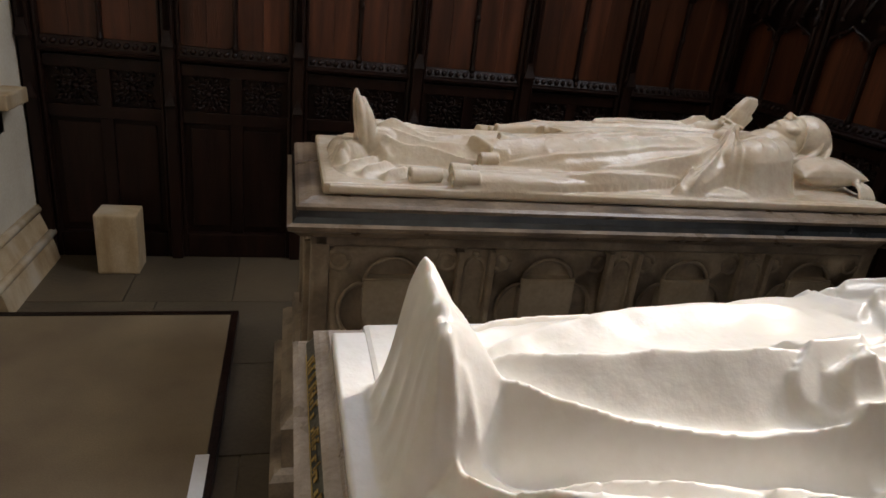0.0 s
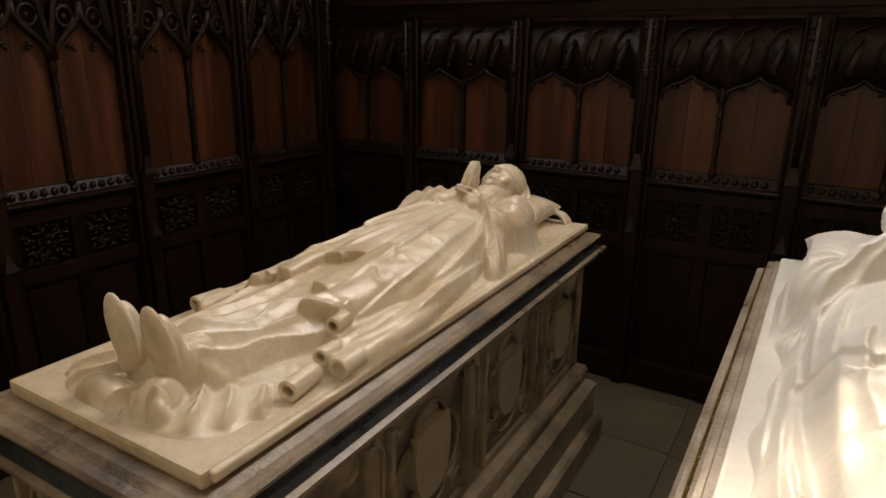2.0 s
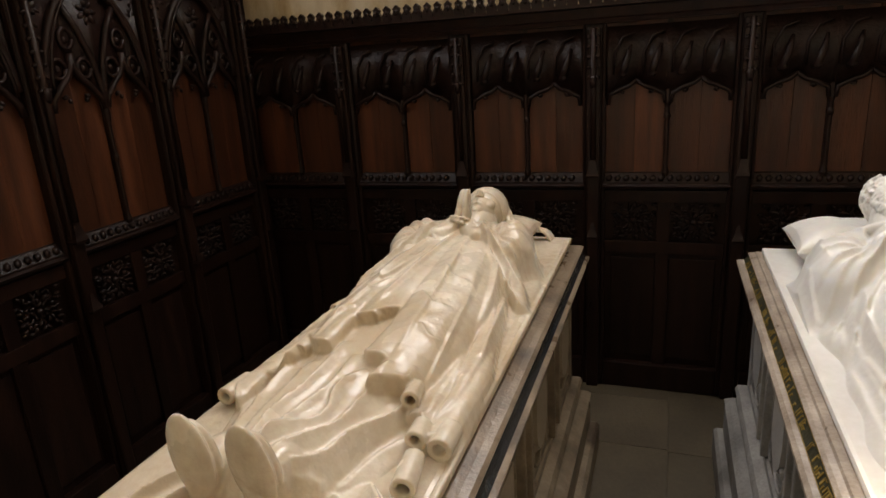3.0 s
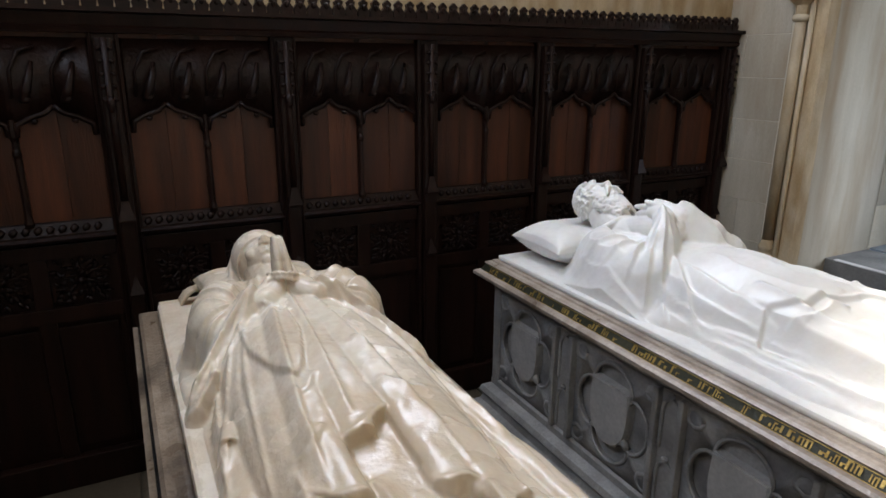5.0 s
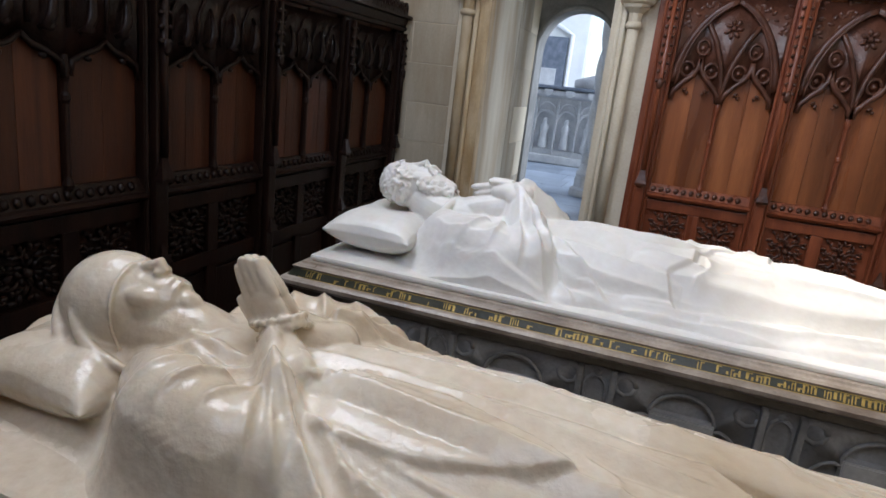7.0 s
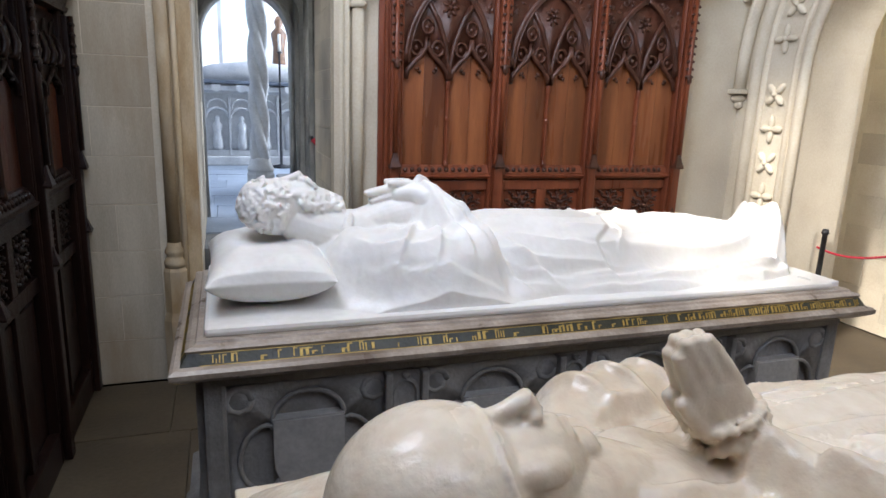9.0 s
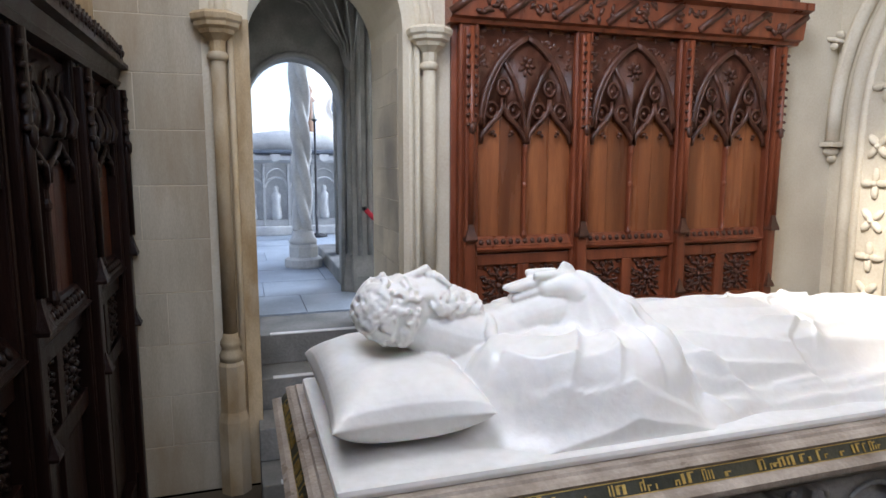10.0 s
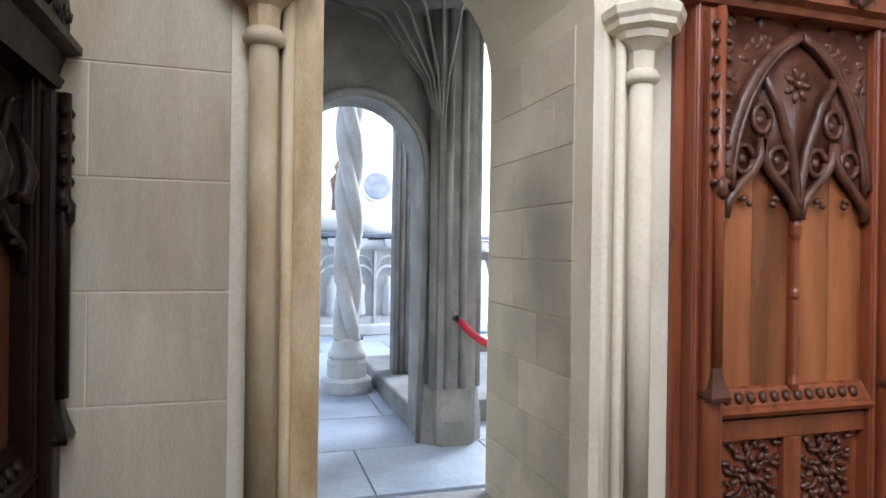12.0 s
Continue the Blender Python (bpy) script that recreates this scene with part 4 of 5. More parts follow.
def cushion(bm, cx, cy, z, a, b, t, dent, seed):
    """A stuffed cushion: full in the middle, thin at a pinched seam, creased towards its corners."""
    n = 44
    U, W = np.meshgrid(np.linspace(-1, 1, n), np.linspace(-1, 1, n), indexing="ij")
    full = np.clip(1 - np.abs(U) ** 2.6, 0, 1) ** 0.5 * np.clip(1 - np.abs(W) ** 3.0, 0, 1) ** 0.5
    pinch = 1 - 0.07 * (1 - np.abs(W) ** 2) * np.abs(U) ** 4
    px, py = cx + a * U * pinch, cy + b * W * (1 - 0.06 * (1 - np.abs(U) ** 2) * np.abs(W) ** 4)
    wave = crinkle(px, py, 0.0035, seed) + 0.007 * np.sin(9 * np.arctan2(W, U)) * (np.abs(U * W)) ** 0.7
    tops = z + t + full * (t * 0.98 + wave) - dent * np.exp(-(U ** 2 + (W * 1.6) ** 2) * 3)
    lows = z + t - full * t
    top = [[bm.verts.new((px[i, j], py[i, j], tops[i, j])) for j in range(n)] for i in range(n)]
    low = [[bm.verts.new((px[i, j], py[i, j], lows[i, j] - 0.003)) for j in range(n)] for i in range(n)]
    for i in range(n - 1):
        for j in range(n - 1):
            bm.faces.new((top[i][j], top[i + 1][j], top[i + 1][j + 1], top[i][j + 1]))
            bm.faces.new((low[i][j], low[i][j + 1], low[i + 1][j + 1], low[i + 1][j]))
    rim = [(i, 0) for i in range(n)] + [(n - 1, j) for j in range(1, n)] + [(i, n - 1) for i in range(n - 2, -1, -1)] + [(0, j) for j in range(n - 2, 0, -1)]
    for (i, j), (k, l) in zip(rim, rim[1:] + rim[:1]):
        bm.faces.new((top[i][j], low[i][j], low[k][l], top[k][l]))


def bearded_effigy():
    yc, z0 = 0.69, SB
    rr = random.Random(21)

    def top(X, Y):
        V = Y - yc
        w = ramp_of(X, [0.14, 0.22, 0.5, 0.9, 1.3, 1.55, 1.8, 1.93, 2.02], [0.10, 0.14, 0.185, 0.23, 0.25, 0.26, 0.25, 0.20, 0.10])
        h = ramp_of(X, [0.14, 0.3, 0.5, 0.9, 1.3, 1.6, 1.8, 1.93, 2.04], [0.0, 0.125, 0.150, 0.172, 0.198, 0.205, 0.20, 0.18, 0.12])
        body = h * np.clip(1 - np.abs(V / w) ** 2.3, 0, 1) ** 0.62
        # two legs show as long soft swells
        legs = np.exp(-((np.abs(V) - 0.085) / 0.055) ** 2) * soft_step((X - 0.3) / 0.2) * soft_step((1.15 - X) / 0.4)
        body = body + 0.014 * legs
        edge = 0.305 + 0.012 * np.sin(9 * X) + 0.008 * np.sin(23 * X + np.sign(V))
        w2 = ramp_of(X, [0.15, 0.24, 0.45, 1.5, 1.9, 1.96], [0.15, 0.24, 1, 1, 0.96, 0.6]) * np.where(X < 0.45, 1, edge)
        w2 = np.where(X < 0.45, np.minimum(ramp_of(X, [0.15, 0.24, 0.45], [0.15, 0.235, 0.30]), edge), w2)
        robe = ramp_of(X, [0.15, 0.22, 0.4, 1.9, 1.97], [0.0, 0.024, 0.034, 0.036, 0.0]) * np.clip(1 - np.abs(V / w2) ** 10, 0, 1) ** 0.5
        Z = np.maximum(body, robe) + 0.30 * np.minimum(body, robe)
        # the feet standing up under the cloth
        sx = np.where(X < 0.215, 0.042, 0.10)
        feet = 0.252 * np.exp(-np.abs((X - 0.215) / sx) ** np.where(X < 0.215, 2.6, 1.45)) * np.clip(1 - np.abs((V - 0.015) / 0.145) ** 2.6, 0, 1) ** 0.5 * (1 - 0.05 * np.exp(-((V - 0.015) / 0.03) ** 2))
        Z = over(Z, feet, 0.02)
        on = np.clip(Z / 0.03, 0, 1)
        # great folds that spring from the feet, turn along the slab and run up the body
        for s, g in ((-1, 1.25), (1, 0.75)):
            for pts, a, b, ht in (([(0.205, s * 0.06), (0.215, s * 0.145), (0.30, s * 0.21), (0.52, s * 0.255), (0.95, s * 0.275)], 0.011, 0.030, 0.052),
                                  ([(0.195, s * 0.04), (0.185, s * 0.145), (0.225, s * 0.225), (0.36, s * 0.28), (0.70, s * 0.295)], 0.009, 0.022, 0.042),
                                  ([(0.24, s * 0.03), (0.33, s * 0.105), (0.50, s * 0.165), (0.80, s * 0.185), (1.2, s * 0.175)], 0.012, 0.036, 0.042),
                                  ([(0.27, s * 0.01), (0.42, s * 0.055), (0.62, s * 0.085), (0.86, s * 0.075)], 0.010, 0.030, 0.028),
                                  ([(0.225, s * 0.09), (0.27, s * 0.155), (0.40, s * 0.20), (0.66, s * 0.215)], 0.008, 0.020, 0.026), ([(0.74, s * 0.12), (0.95, s * 0.14), (1.22, s * 0.13)], 0.009, 0.026, 0.018),
                                  ([(0.34, s * 0.17), (0.50, s * 0.215), (0.72, s * 0.232)], 0.010, 0.024, 0.020), ([(0.60, s * 0.225), (0.85, s * 0.25), (1.2, s * 0.255)], 0.010, 0.03, 0.024),
                                  ([(0.28, s * 0.20), (0.40, s * 0.25), (0.62, s * 0.275)], 0.008, 0.02, 0.022)):
                Z = Z + on * ridge(X, V, pts, a, b, ht * g, 0.10, 0.35)
        Z = Z + ridges(X, V, [[(0.205, v), (0.175, v * 1.25 + 0.005), (0.150, v * 1.5)] for v in (-0.085, -0.05, -0.01, 0.035, 0.08)], 0.008, 0.016, 0.026, 0.6, 0.3)
        # upper cloak with a lobed hem over the knees, and a flap turned back
        lob = 0.93 + 0.055 * np.sin(11 * V + 0.4) - 0.13 * soft_step((-V - 0.05) / 0.08) + 0.10 * soft_step((V - 0.12) / 0.07)
        Z = Z + on * 0.017 * hem_step(X, lob, 0.022) * soft_step((1.62 - X) / 0.3) * soft_step((0.262 - np.abs(V)) / 0.012)
        flap = 0.70 + 0.5 * np.abs(V + 0.11) + 0.02 * np.sin(60 * V)
        Z = Z + on * 0.014 * hem_step(X, flap) * soft_step((0.98 - X) / 0.1) * soft_step((0.075 - np.abs(V + 0.11)) / 0.01)
        Z = Z + on * ridges(X, V, [[(1.5, 0.05), (1.25, 0.085), (1.0, 0.07), (0.93, 0.02)], [(1.5, -0.02), (1.2, -0.02), (0.98, -0.035)], [(1.5, -0.10), (1.2, -0.13), (0.86, -0.15)],
                                   [(1.48, 0.15), (1.2, 0.185), (1.02, 0.20)], [(1.18, 0.11), (1.05, 0.145), (0.96, 0.13)]], 0.009, 0.04, 0.019, 0.25, 0.1)
        Z = Z + on * ridges(X, V, [[(1.0, 0.20), (0.94, 0.13), (0.96, 0.05)], [(0.86, -0.05), (0.80, -0.11), (0.82, -0.18)], [(1.12, -0.05), (1.03, -0.1), (0.99, -0.19)]], 0.006, 0.02, 0.013)
        # arms under the cloak
        for s in (-1, 1):
            arm = draped(X, V, [(1.93, s * 0.13, 0.20, 0.07), (1.80, s * 0.19, 0.222, 0.085), (1.66, s * 0.215, 0.215, 0.085), (1.55, s * 0.205, 0.205, 0.078)], 0.034)
            fore = draped(X, V, [(1.54, s * 0.195, 0.21, 0.075), (1.575, s * 0.125, 0.268, 0.072), (1.63, s * 0.06, 0.318, 0.058), (1.69, s * 0.02, 0.335, 0.036)], 0.036)
            Z = over(Z, over(arm, fore, 0.015), 0.014)
        on = np.clip(Z / 0.03, 0, 1)
        for s in (-1, 1):
            # sleeve folds fanning from the wrist, down over the elbow and out to the slab
            for (xe, ve), (xm, vm), ht in (((1.22, 0.295), (1.47, 0.16), 0.020), ((1.36, 0.30), (1.50, 0.20), 0.026), ((1.46, 0.305), (1.545, 0.215), 0.020), ((1.57, 0.305), (1.60, 0.215), 0.024), ((1.70, 0.31), (1.665, 0.20), 0.016), ((1.84, 0.31), (1.745, 0.19), 0.014)):
                Z = Z + on * ridge(X, V, [(1.675, s * 0.035), ((1.675 + xm) / 2 - 0.01, s * (0.035 + vm) / 2), (xm, s * vm), ((xm + xe) / 2 - 0.012, s * ((vm + ve) / 2 + 0.012)), (xe, s * ve)], 0.008, 0.022, 1.25 * ht, 0.5, 0.2)
            Z = Z + on * ridge(X, V, [(1.95, s * 0.09), (1.86, s * 0.12), (1.76, s * 0.115), (1.70, s * 0.07)], 0.008, 0.022, 0.018)
            Z = Z + on * ridge(X, V, [(1.93, s * 0.17), (1.87, s * 0.235), (1.76, s * 0.27), (1.62, s * 0.262)], 0.007, 0.018, 0.014)
            Z = Z + on * ridge(X, V, [(1.92, s * 0.235), (1.84, s * 0.292), (1.66, s * 0.314), (1.45, s * 0.312)], 0.006, 0.012, 0.020)
            # the mantle running from the elbow along the slab
            for k, v in enumerate((0.225, 0.258, 0.288)):
                Z = Z + on * ridge(X, V, [(1.50 - 0.04 * k, s * (v - 0.03)), (1.36 - 0.04 * k, s * v), (1.10 - 0.05 * k, s * (v + 0.006)), (0.80 - 0.06 * k, s * (v + 0.008 * (k - 1)))], 0.007, 0.015, 0.018, 0.15, 0.5)
        Z = Z + on * crinkle(X, V, 0.0040, 4)
        # collar rising to the beard
        Z = over(Z, draped(X, V, [(1.86, 0, 0.225, 0.10), (1.95, 0, 0.225, 0.085), (2.0, -0.01, 0.20, 0.07)], 0.05), 0.03)
        Z = Z + ridges(X, V, [[(1.99, s * 0.085), (1.90, s * 0.07), (1.80, s * 0.02)] for s in (-1, 1)] + [[(1.97, s * 0.125), (1.87, s * 0.10), (1.76, s * 0.05)] for s in (-1, 1)], 0.007, 0.018, 0.013)
        return z0 + Z - 0.004

    bm = field(top, 0.10, 2.30, yc - 0.335, yc + 0.335, 0.005, z0 - 0.030)
    cushion(bm, 2.17, yc, z0, 0.182, 0.29, 0.090, 0.03, 9)
    for s in (-1, 1):
        for k in range(4):
            finger(bm, (1.70, yc + s * 0.014 + 0.004 * k, z0 + 0.330 - 0.017 * k), (1.855 - 0.014 * k, yc + s * 0.012, z0 + 0.300 - 0.026 * k), 0.0125)
        finger(bm, (1.695, yc + s * 0.022, z0 + 0.335), (1.785, yc + s * 0.026, z0 + 0.337), 0.0118)
        limb(bm, [(1.655, yc + s * 0.045, z0 + 0.29), (1.69, yc + s * 0.028, z0 + 0.308), (1.745, yc + s * 0.018, z0 + 0.30)], [0.045, 0.036, 0.026])
    limb(bm, [(1.66, yc, z0 + 0.25), (1.76, yc, z0 + 0.235), (1.86, yc, z0 + 0.20)], [0.06, 0.055, 0.055])
    hx, hy, hz = 2.11, yc - 0.02, z0 + 0.258
    face(bm, hx, hy, hz, 1.0)
    limb(bm, [(hx - 0.05, hy, hz - 0.05), (1.95, yc, z0 + 0.165), (1.86, yc, z0 + 0.175)], [0.075, 0.085, 0.075])
    limb(bm, [(1.93, yc - 0.10, z0 + 0.20), (1.91, yc - 0.04, z0 + 0.235), (1.91, yc + 0.04, z0 + 0.235), (1.93, yc + 0.10, z0 + 0.20)], [0.016, 0.014, 0.014, 0.016], 10)
    # thick tumbled curls over the skull
    cx = hx + 0.035
    for k in range(230):
        u, a = rr.uniform(-0.45, 1.0), rr.uniform(-2.4, 2.4)
        th = math.acos(u)
        n = Vector((math.cos(th), math.sin(th) * math.sin(a), math.sin(th) * math.cos(a)))
        if abs(a) < 0.95 and n.x < 0.30 + 0.12 * rr.random():
            continue
        c = (cx + 0.102 * n.x, hy + 0.079 * n.y, hz + 0.092 * n.z)
        curl(bm, c, (n.x / 0.108, n.y / 0.083, n.z / 0.094), rr.uniform(0.012, 0.019), rr.uniform(0.0058, 0.0078), rr.uniform(0, 6.3))
    # full beard and moustache in curling locks
    limb(bm, [(hx - 0.06, hy, hz + 0.0), (hx - 0.105, hy, hz + 0.008), (hx - 0.16, hy, hz - 0.03)], [0.068, 0.060, 0.036])
    for k in range(120):
        a, u = rr.uniform(-1, 1), rr.random() ** 0.8
        if abs(a) < 0.4 and u < 0.38:
            continue
        q = 0.068 * (1 - 0.4 * u) + 0.006
        c = (hx - 0.045 - 0.130 * u, hy + q * math.sin(1.5 * a), hz + 0.004 - 0.030 * u + q * math.cos(1.5 * a))
        curl(bm, c, (-0.5 * u, math.sin(1.5 * a), math.cos(1.5 * a)), rr.uniform(0.011, 0.017), rr.uniform(0.0065, 0.0088), rr.uniform(0, 6.3))
    for s in (-1, 1):
        tube(bm, [(hx - 0.068, hy + s * 0.004, hz + 0.092), (hx - 0.073, hy + s * 0.025, hz + 0.086), (hx - 0.10, hy + s * 0.045, hz + 0.064)], [0.007, 0.011, 0.005], 6)
    return statue("effigy", bm, ((B0 + B1) / 2, yc, z0), MARBLE_WHITE, "white marble effigy of a bearded man, robed, lying on a pillow", 0.0038)


def lady_effigy():
    yc, z0 = 2.195, SA
    # panels of the mantle: side edges at the knees, where the hem ends, how far it stands up
    PANELS = [(-0.335, -0.262, 0.545, 0.040), (-0.275, -0.205, 0.60, 0.028), (-0.215, -0.115, 0.665, 0.034), (-0.125, -0.035, 0.74, 0.028),
              (-0.045, 0.085, 0.965, 0.026), (0.075, 0.175, 0.80, 0.032), (0.165, 0.255, 0.72, 0.028), (0.245, 0.325, 0.63, 0.036)]

    def top(X, Y):
        V = Y - yc
        w = ramp_of(X, [0.26, 0.34, 0.6, 0.95, 1.3, 1.6, 1.85, 1.93, 2.0], [0.10, 0.14, 0.20, 0.245, 0.255, 0.235, 0.225, 0.18, 0.10])
        h = ramp_of(X, [0.24, 0.32, 0.5, 0.62, 0.80, 1.0, 1.3, 1.6, 1.8, 1.92, 2.0], [0.0, 0.11, 0.085, 0.085, 0.10, 0.118, 0.142, 0.155, 0.158, 0.14, 0.10])
        body = h * np.clip(1 - np.abs(V / w) ** 2.2, 0, 1) ** 0.6
        w2 = ramp_of(X, [0.28, 0.40, 0.55, 0.7, 1.3, 1.45, 1.9], [0.10, 0.20, 0.25, 0.30, 0.31, 0.29, 0.2])
        low = ramp_of(X, [0.27, 0.34, 0.5, 0.66, 1.4, 1.5, 1.56], [0.0, 0.016, 0.02, 0.018, 0.018, 0.015, 0.0]) * np.clip(1 - np.abs(V / w2) ** 7, 0, 1) ** 0.5
        Z = np.maximum(body, low) + 0.25 * np.minimum(body, low)
        on = np.clip(Z / 0.03, 0, 1)
        # under-skirt: sharp pleats that spread from the ankles
        rr = random.Random(31)
        for k in range(9):
            a = -1 + 2 * k / 8
            wob = rr.uniform(-0.02, 0.02)
            pts = [(0.31 + 0.012 * math.sin(9 * k), 0.11 * a + 0.015), (0.39 + wob, 0.135 * a + 1.2 * wob), (0.50, 0.20 * a - wob), (0.62, 0.225 * a + 1.5 * wob), (rr.uniform(0.70, 0.95), 0.24 * a)]
            Z = Z + on * ridge(X, V, pts, rr.uniform(0.006, 0.010), rr.uniform(0.014, 0.026), rr.uniform(0.018, 0.036), 0.12, 0.35) * soft_step((1.02 - X) / 0.15)
        # mantle in broad pipes; each ends in its own hem
        scale = np.interp(X, [0.4, 0.9, 1.3, 1.6, 1.9], [1.0, 0.97, 0.84, 0.60, 0.50])
        best = np.zeros(X.shape)
        for k, (v0, v1, hem, rise) in enumerate(PANELS):
            c, hw = (v0 + v1) / 2, (v1 - v0) / 2
            u = (V / scale - c - 0.008 * np.sin(6 * X + 1.7 * k)) / (hw * 1.14)
            up = rise * np.interp(X, [0.5, 0.9, 1.3, 1.75], [1.0, 0.95, 0.72, 0.40])
            prof = np.clip(1 - np.abs(u) ** (3.2 if hw > 0.045 else 2.2), 0, 1) ** 0.55
            edge = hem + 0.030 * u * (1 if k % 2 else -1) + 0.012 * np.sin(3 * u + k)
            best = np.maximum(best, (0.010 + up * prof) * hem_step(X, edge) * (np.abs(u) < 1.0) * soft_step((1.80 - X) / 0.12))
        Z = Z + best
        # sharp creases between and over the panels
        Z = Z + on * ridges(X, V, [[(1.78, -0.045), (1.5, -0.075), (1.15, -0.105), (0.78, -0.118)], [(1.78, 0.0), (1.45, 0.01), (1.0, 0.04)], [(1.76, 0.05), (1.5, 0.08), (1.1, 0.125), (0.82, 0.14)],
                                   [(1.62, -0.13), (1.35, -0.18), (0.95, -0.21), (0.68, -0.215)], [(1.60, 0.15), (1.3, 0.20), (0.85, 0.23)], [(1.50, -0.21), (1.2, -0.25), (0.8, -0.265)]], 0.006, 0.022, 0.014, 0.2, 0.15) * soft_step((X - 0.6) / 0.05)
        Z = Z + on * ridges(X, V, [[(1.32, -0.07), (1.24, -0.13), (1.26, -0.17)], [(1.12, -0.06), (1.05, -0.11), (1.07, -0.16)], [(0.93, -0.13), (0.88, -0.17), (0.90, -0.20)], [(1.2, 0.06), (1.12, 0.10), (1.14, 0.14)], [(1.0, 0.10), (0.93, 0.15), (0.95, 0.19)]], 0.006, 0.016, 0.008)
        # tongue-shaped end of the bodice
        tl = 0.07 * np.clip((X - 1.19) / 0.22, 0, 1) ** 0.55
        Z = Z + on * 0.014 * soft_step((tl - np.abs(V - 0.105)) / 0.006) * soft_step((1.60 - X) / 0.05)
        # full sleeves: the upper arm, the forearm and the wide cuff that falls to a point on the slab
        for s in (-1, 1):
            arm = draped(X, V, [(1.90, s * 0.12, 0.165, 0.055), (1.81, s * 0.185, 0.195, 0.076), (1.69, s * 0.212, 0.188, 0.074), (1.61, s * 0.205, 0.155, 0.05)], 0.018)
            fore = draped(X, V, [(1.61, s * 0.19, 0.155, 0.05), (1.65, s * 0.12, 0.19, 0.045), (1.72, s * 0.045, 0.225, 0.035)], 0.020)
            cuff = draped(X, V, [(1.66, s * 0.13, 0.17, 0.03), (1.56, s * 0.205, 0.13, 0.045), (1.46, s * 0.265, 0.075, 0.04), (1.375, s * 0.305, 0.040, 0.02)], 0.010)
            Z = over(Z, over(over(arm, fore, 0.012), cuff, 0.006), 0.008)
        on = np.clip(Z / 0.03, 0, 1)
        for s in (-1, 1):
            for (xe, ve), (xm, vm), ht in (((1.355, 0.312), (1.515, 0.185), 0.020), ((1.40, 0.325), (1.545, 0.222), 0.024), ((1.50, 0.33), (1.58, 0.25), 0.020), ((1.60, 0.325), (1.625, 0.255), 0.016)):
                Z = Z + on * ridge(X, V, [(1.69, s * 0.09), ((1.69 + xm) / 2, s * ((0.09 + vm) / 2 + 0.006)), (xm, s * vm), (xe, s * ve)], 0.006, 0.014, ht, 0.2, 0.1)
            for k in range(3):
                x = 1.68 + 0.075 * k
                Z = Z + on * ridge(X, V, [(x - 0.045, s * 0.12), (x + 0.012 * math.sin(3 * k), s * 0.185), (x + 0.03, s * 0.235), (x + 0.02, s * 0.262)], 0.006, 0.016, 0.011 + 0.005 * (k % 2), 0.35, 0.3)
        Z = over(Z, draped(X, V, [(1.84, 0, 0.185, 0.11), (1.93, 0, 0.185, 0.095), (2.0, 0, 0.165, 0.085)], 0.04), 0.025)
        Z = over(Z, draped(X, V, [(1.90, 0, 0.13, 0.13), (2.02, 0, 0.115, 0.115), (2.12, 0, 0.10, 0.10)], 0.05), 0.02)
        Z = Z + ridges(X, V, [[(2.12, v * 1.05), (2.0, v * 1.12), (1.90, v), (1.80, v * 0.6)] for v in (-0.135, -0.085, 0.085, 0.135)], 0.007, 0.020, 0.010)
        # cloth gathered on the slab beside the arms
        for s in (-1, 1):
            Z = np.maximum(Z, dome(X, V, 1.55, s * 0.255, 0.22, 0.075, 0.028, 2.2, 0.5))
            Z = Z + ridges(X, V, [[(1.50, s * (0.20 + 0.022 * k)), (1.32 - 0.05 * k, s * (0.245 + 0.016 * k)), (1.05 - 0.06 * k, s * (0.285 + 0.006 * k))] for k in range(0, 4, 2)], 0.006, 0.012, 0.018) * on
            Z = Z + on * ridges(X, V, [[(1.90 - 0.02 * k, s * (0.05 + 0.022 * k)), (1.82 - 0.02 * k, s * (0.065 + 0.03 * k)), (1.70, s * (0.05 + 0.03 * k))] for k in range(4)], 0.007, 0.018, 0.012)
        Z = Z + on * crinkle(X, V, 0.0034, 2)
        # a little hound and crumpled cloth at the feet
        dog = dome(X, V, 0.225, -0.075, 0.065, 0.05, 0.085, 2, 0.6) + dome(X, V, 0.19, -0.125, 0.028, 0.028, 0.06, 2, 0.6) + dome(X, V, 0.175, -0.04, 0.02, 0.02, 0.03, 2, 0.6) + dome(X, V, 0.20, 0.09, 0.045, 0.08, 0.05, 2, 0.6)
        cloth = 0.016 * dome(X, V, 0.29, -0.01, 0.14, 0.27, 1.0, 3, 0.4) + ridges(X, V, [[(0.33, -0.10), (0.26, -0.17), (0.19, -0.21)], [(0.36, -0.15), (0.30, -0.22), (0.24, -0.26)], [(0.30, -0.02), (0.22, -0.01), (0.165, 0.03)],
                                                                                          [(0.33, 0.12), (0.24, 0.15), (0.17, 0.19)], [(0.36, 0.17), (0.28, 0.22), (0.20, 0.24)], [(0.25, 0.05), (0.19, 0.10), (0.16, 0.13)], [(0.42, -0.2), (0.35, -0.26), (0.31, -0.29)]], 0.009, 0.022, 0.034, 0.3, 0.2)
        return z0 + np.maximum(Z, np.maximum(dog, cloth)) - 0.004

    bm = field(top, 0.14, 2.29, yc - 0.345, yc + 0.335, 0.005, z0 - 0.030)
    cushion(bm, 2.12, yc, z0, 0.155, 0.215, 0.066, 0.02, 6)
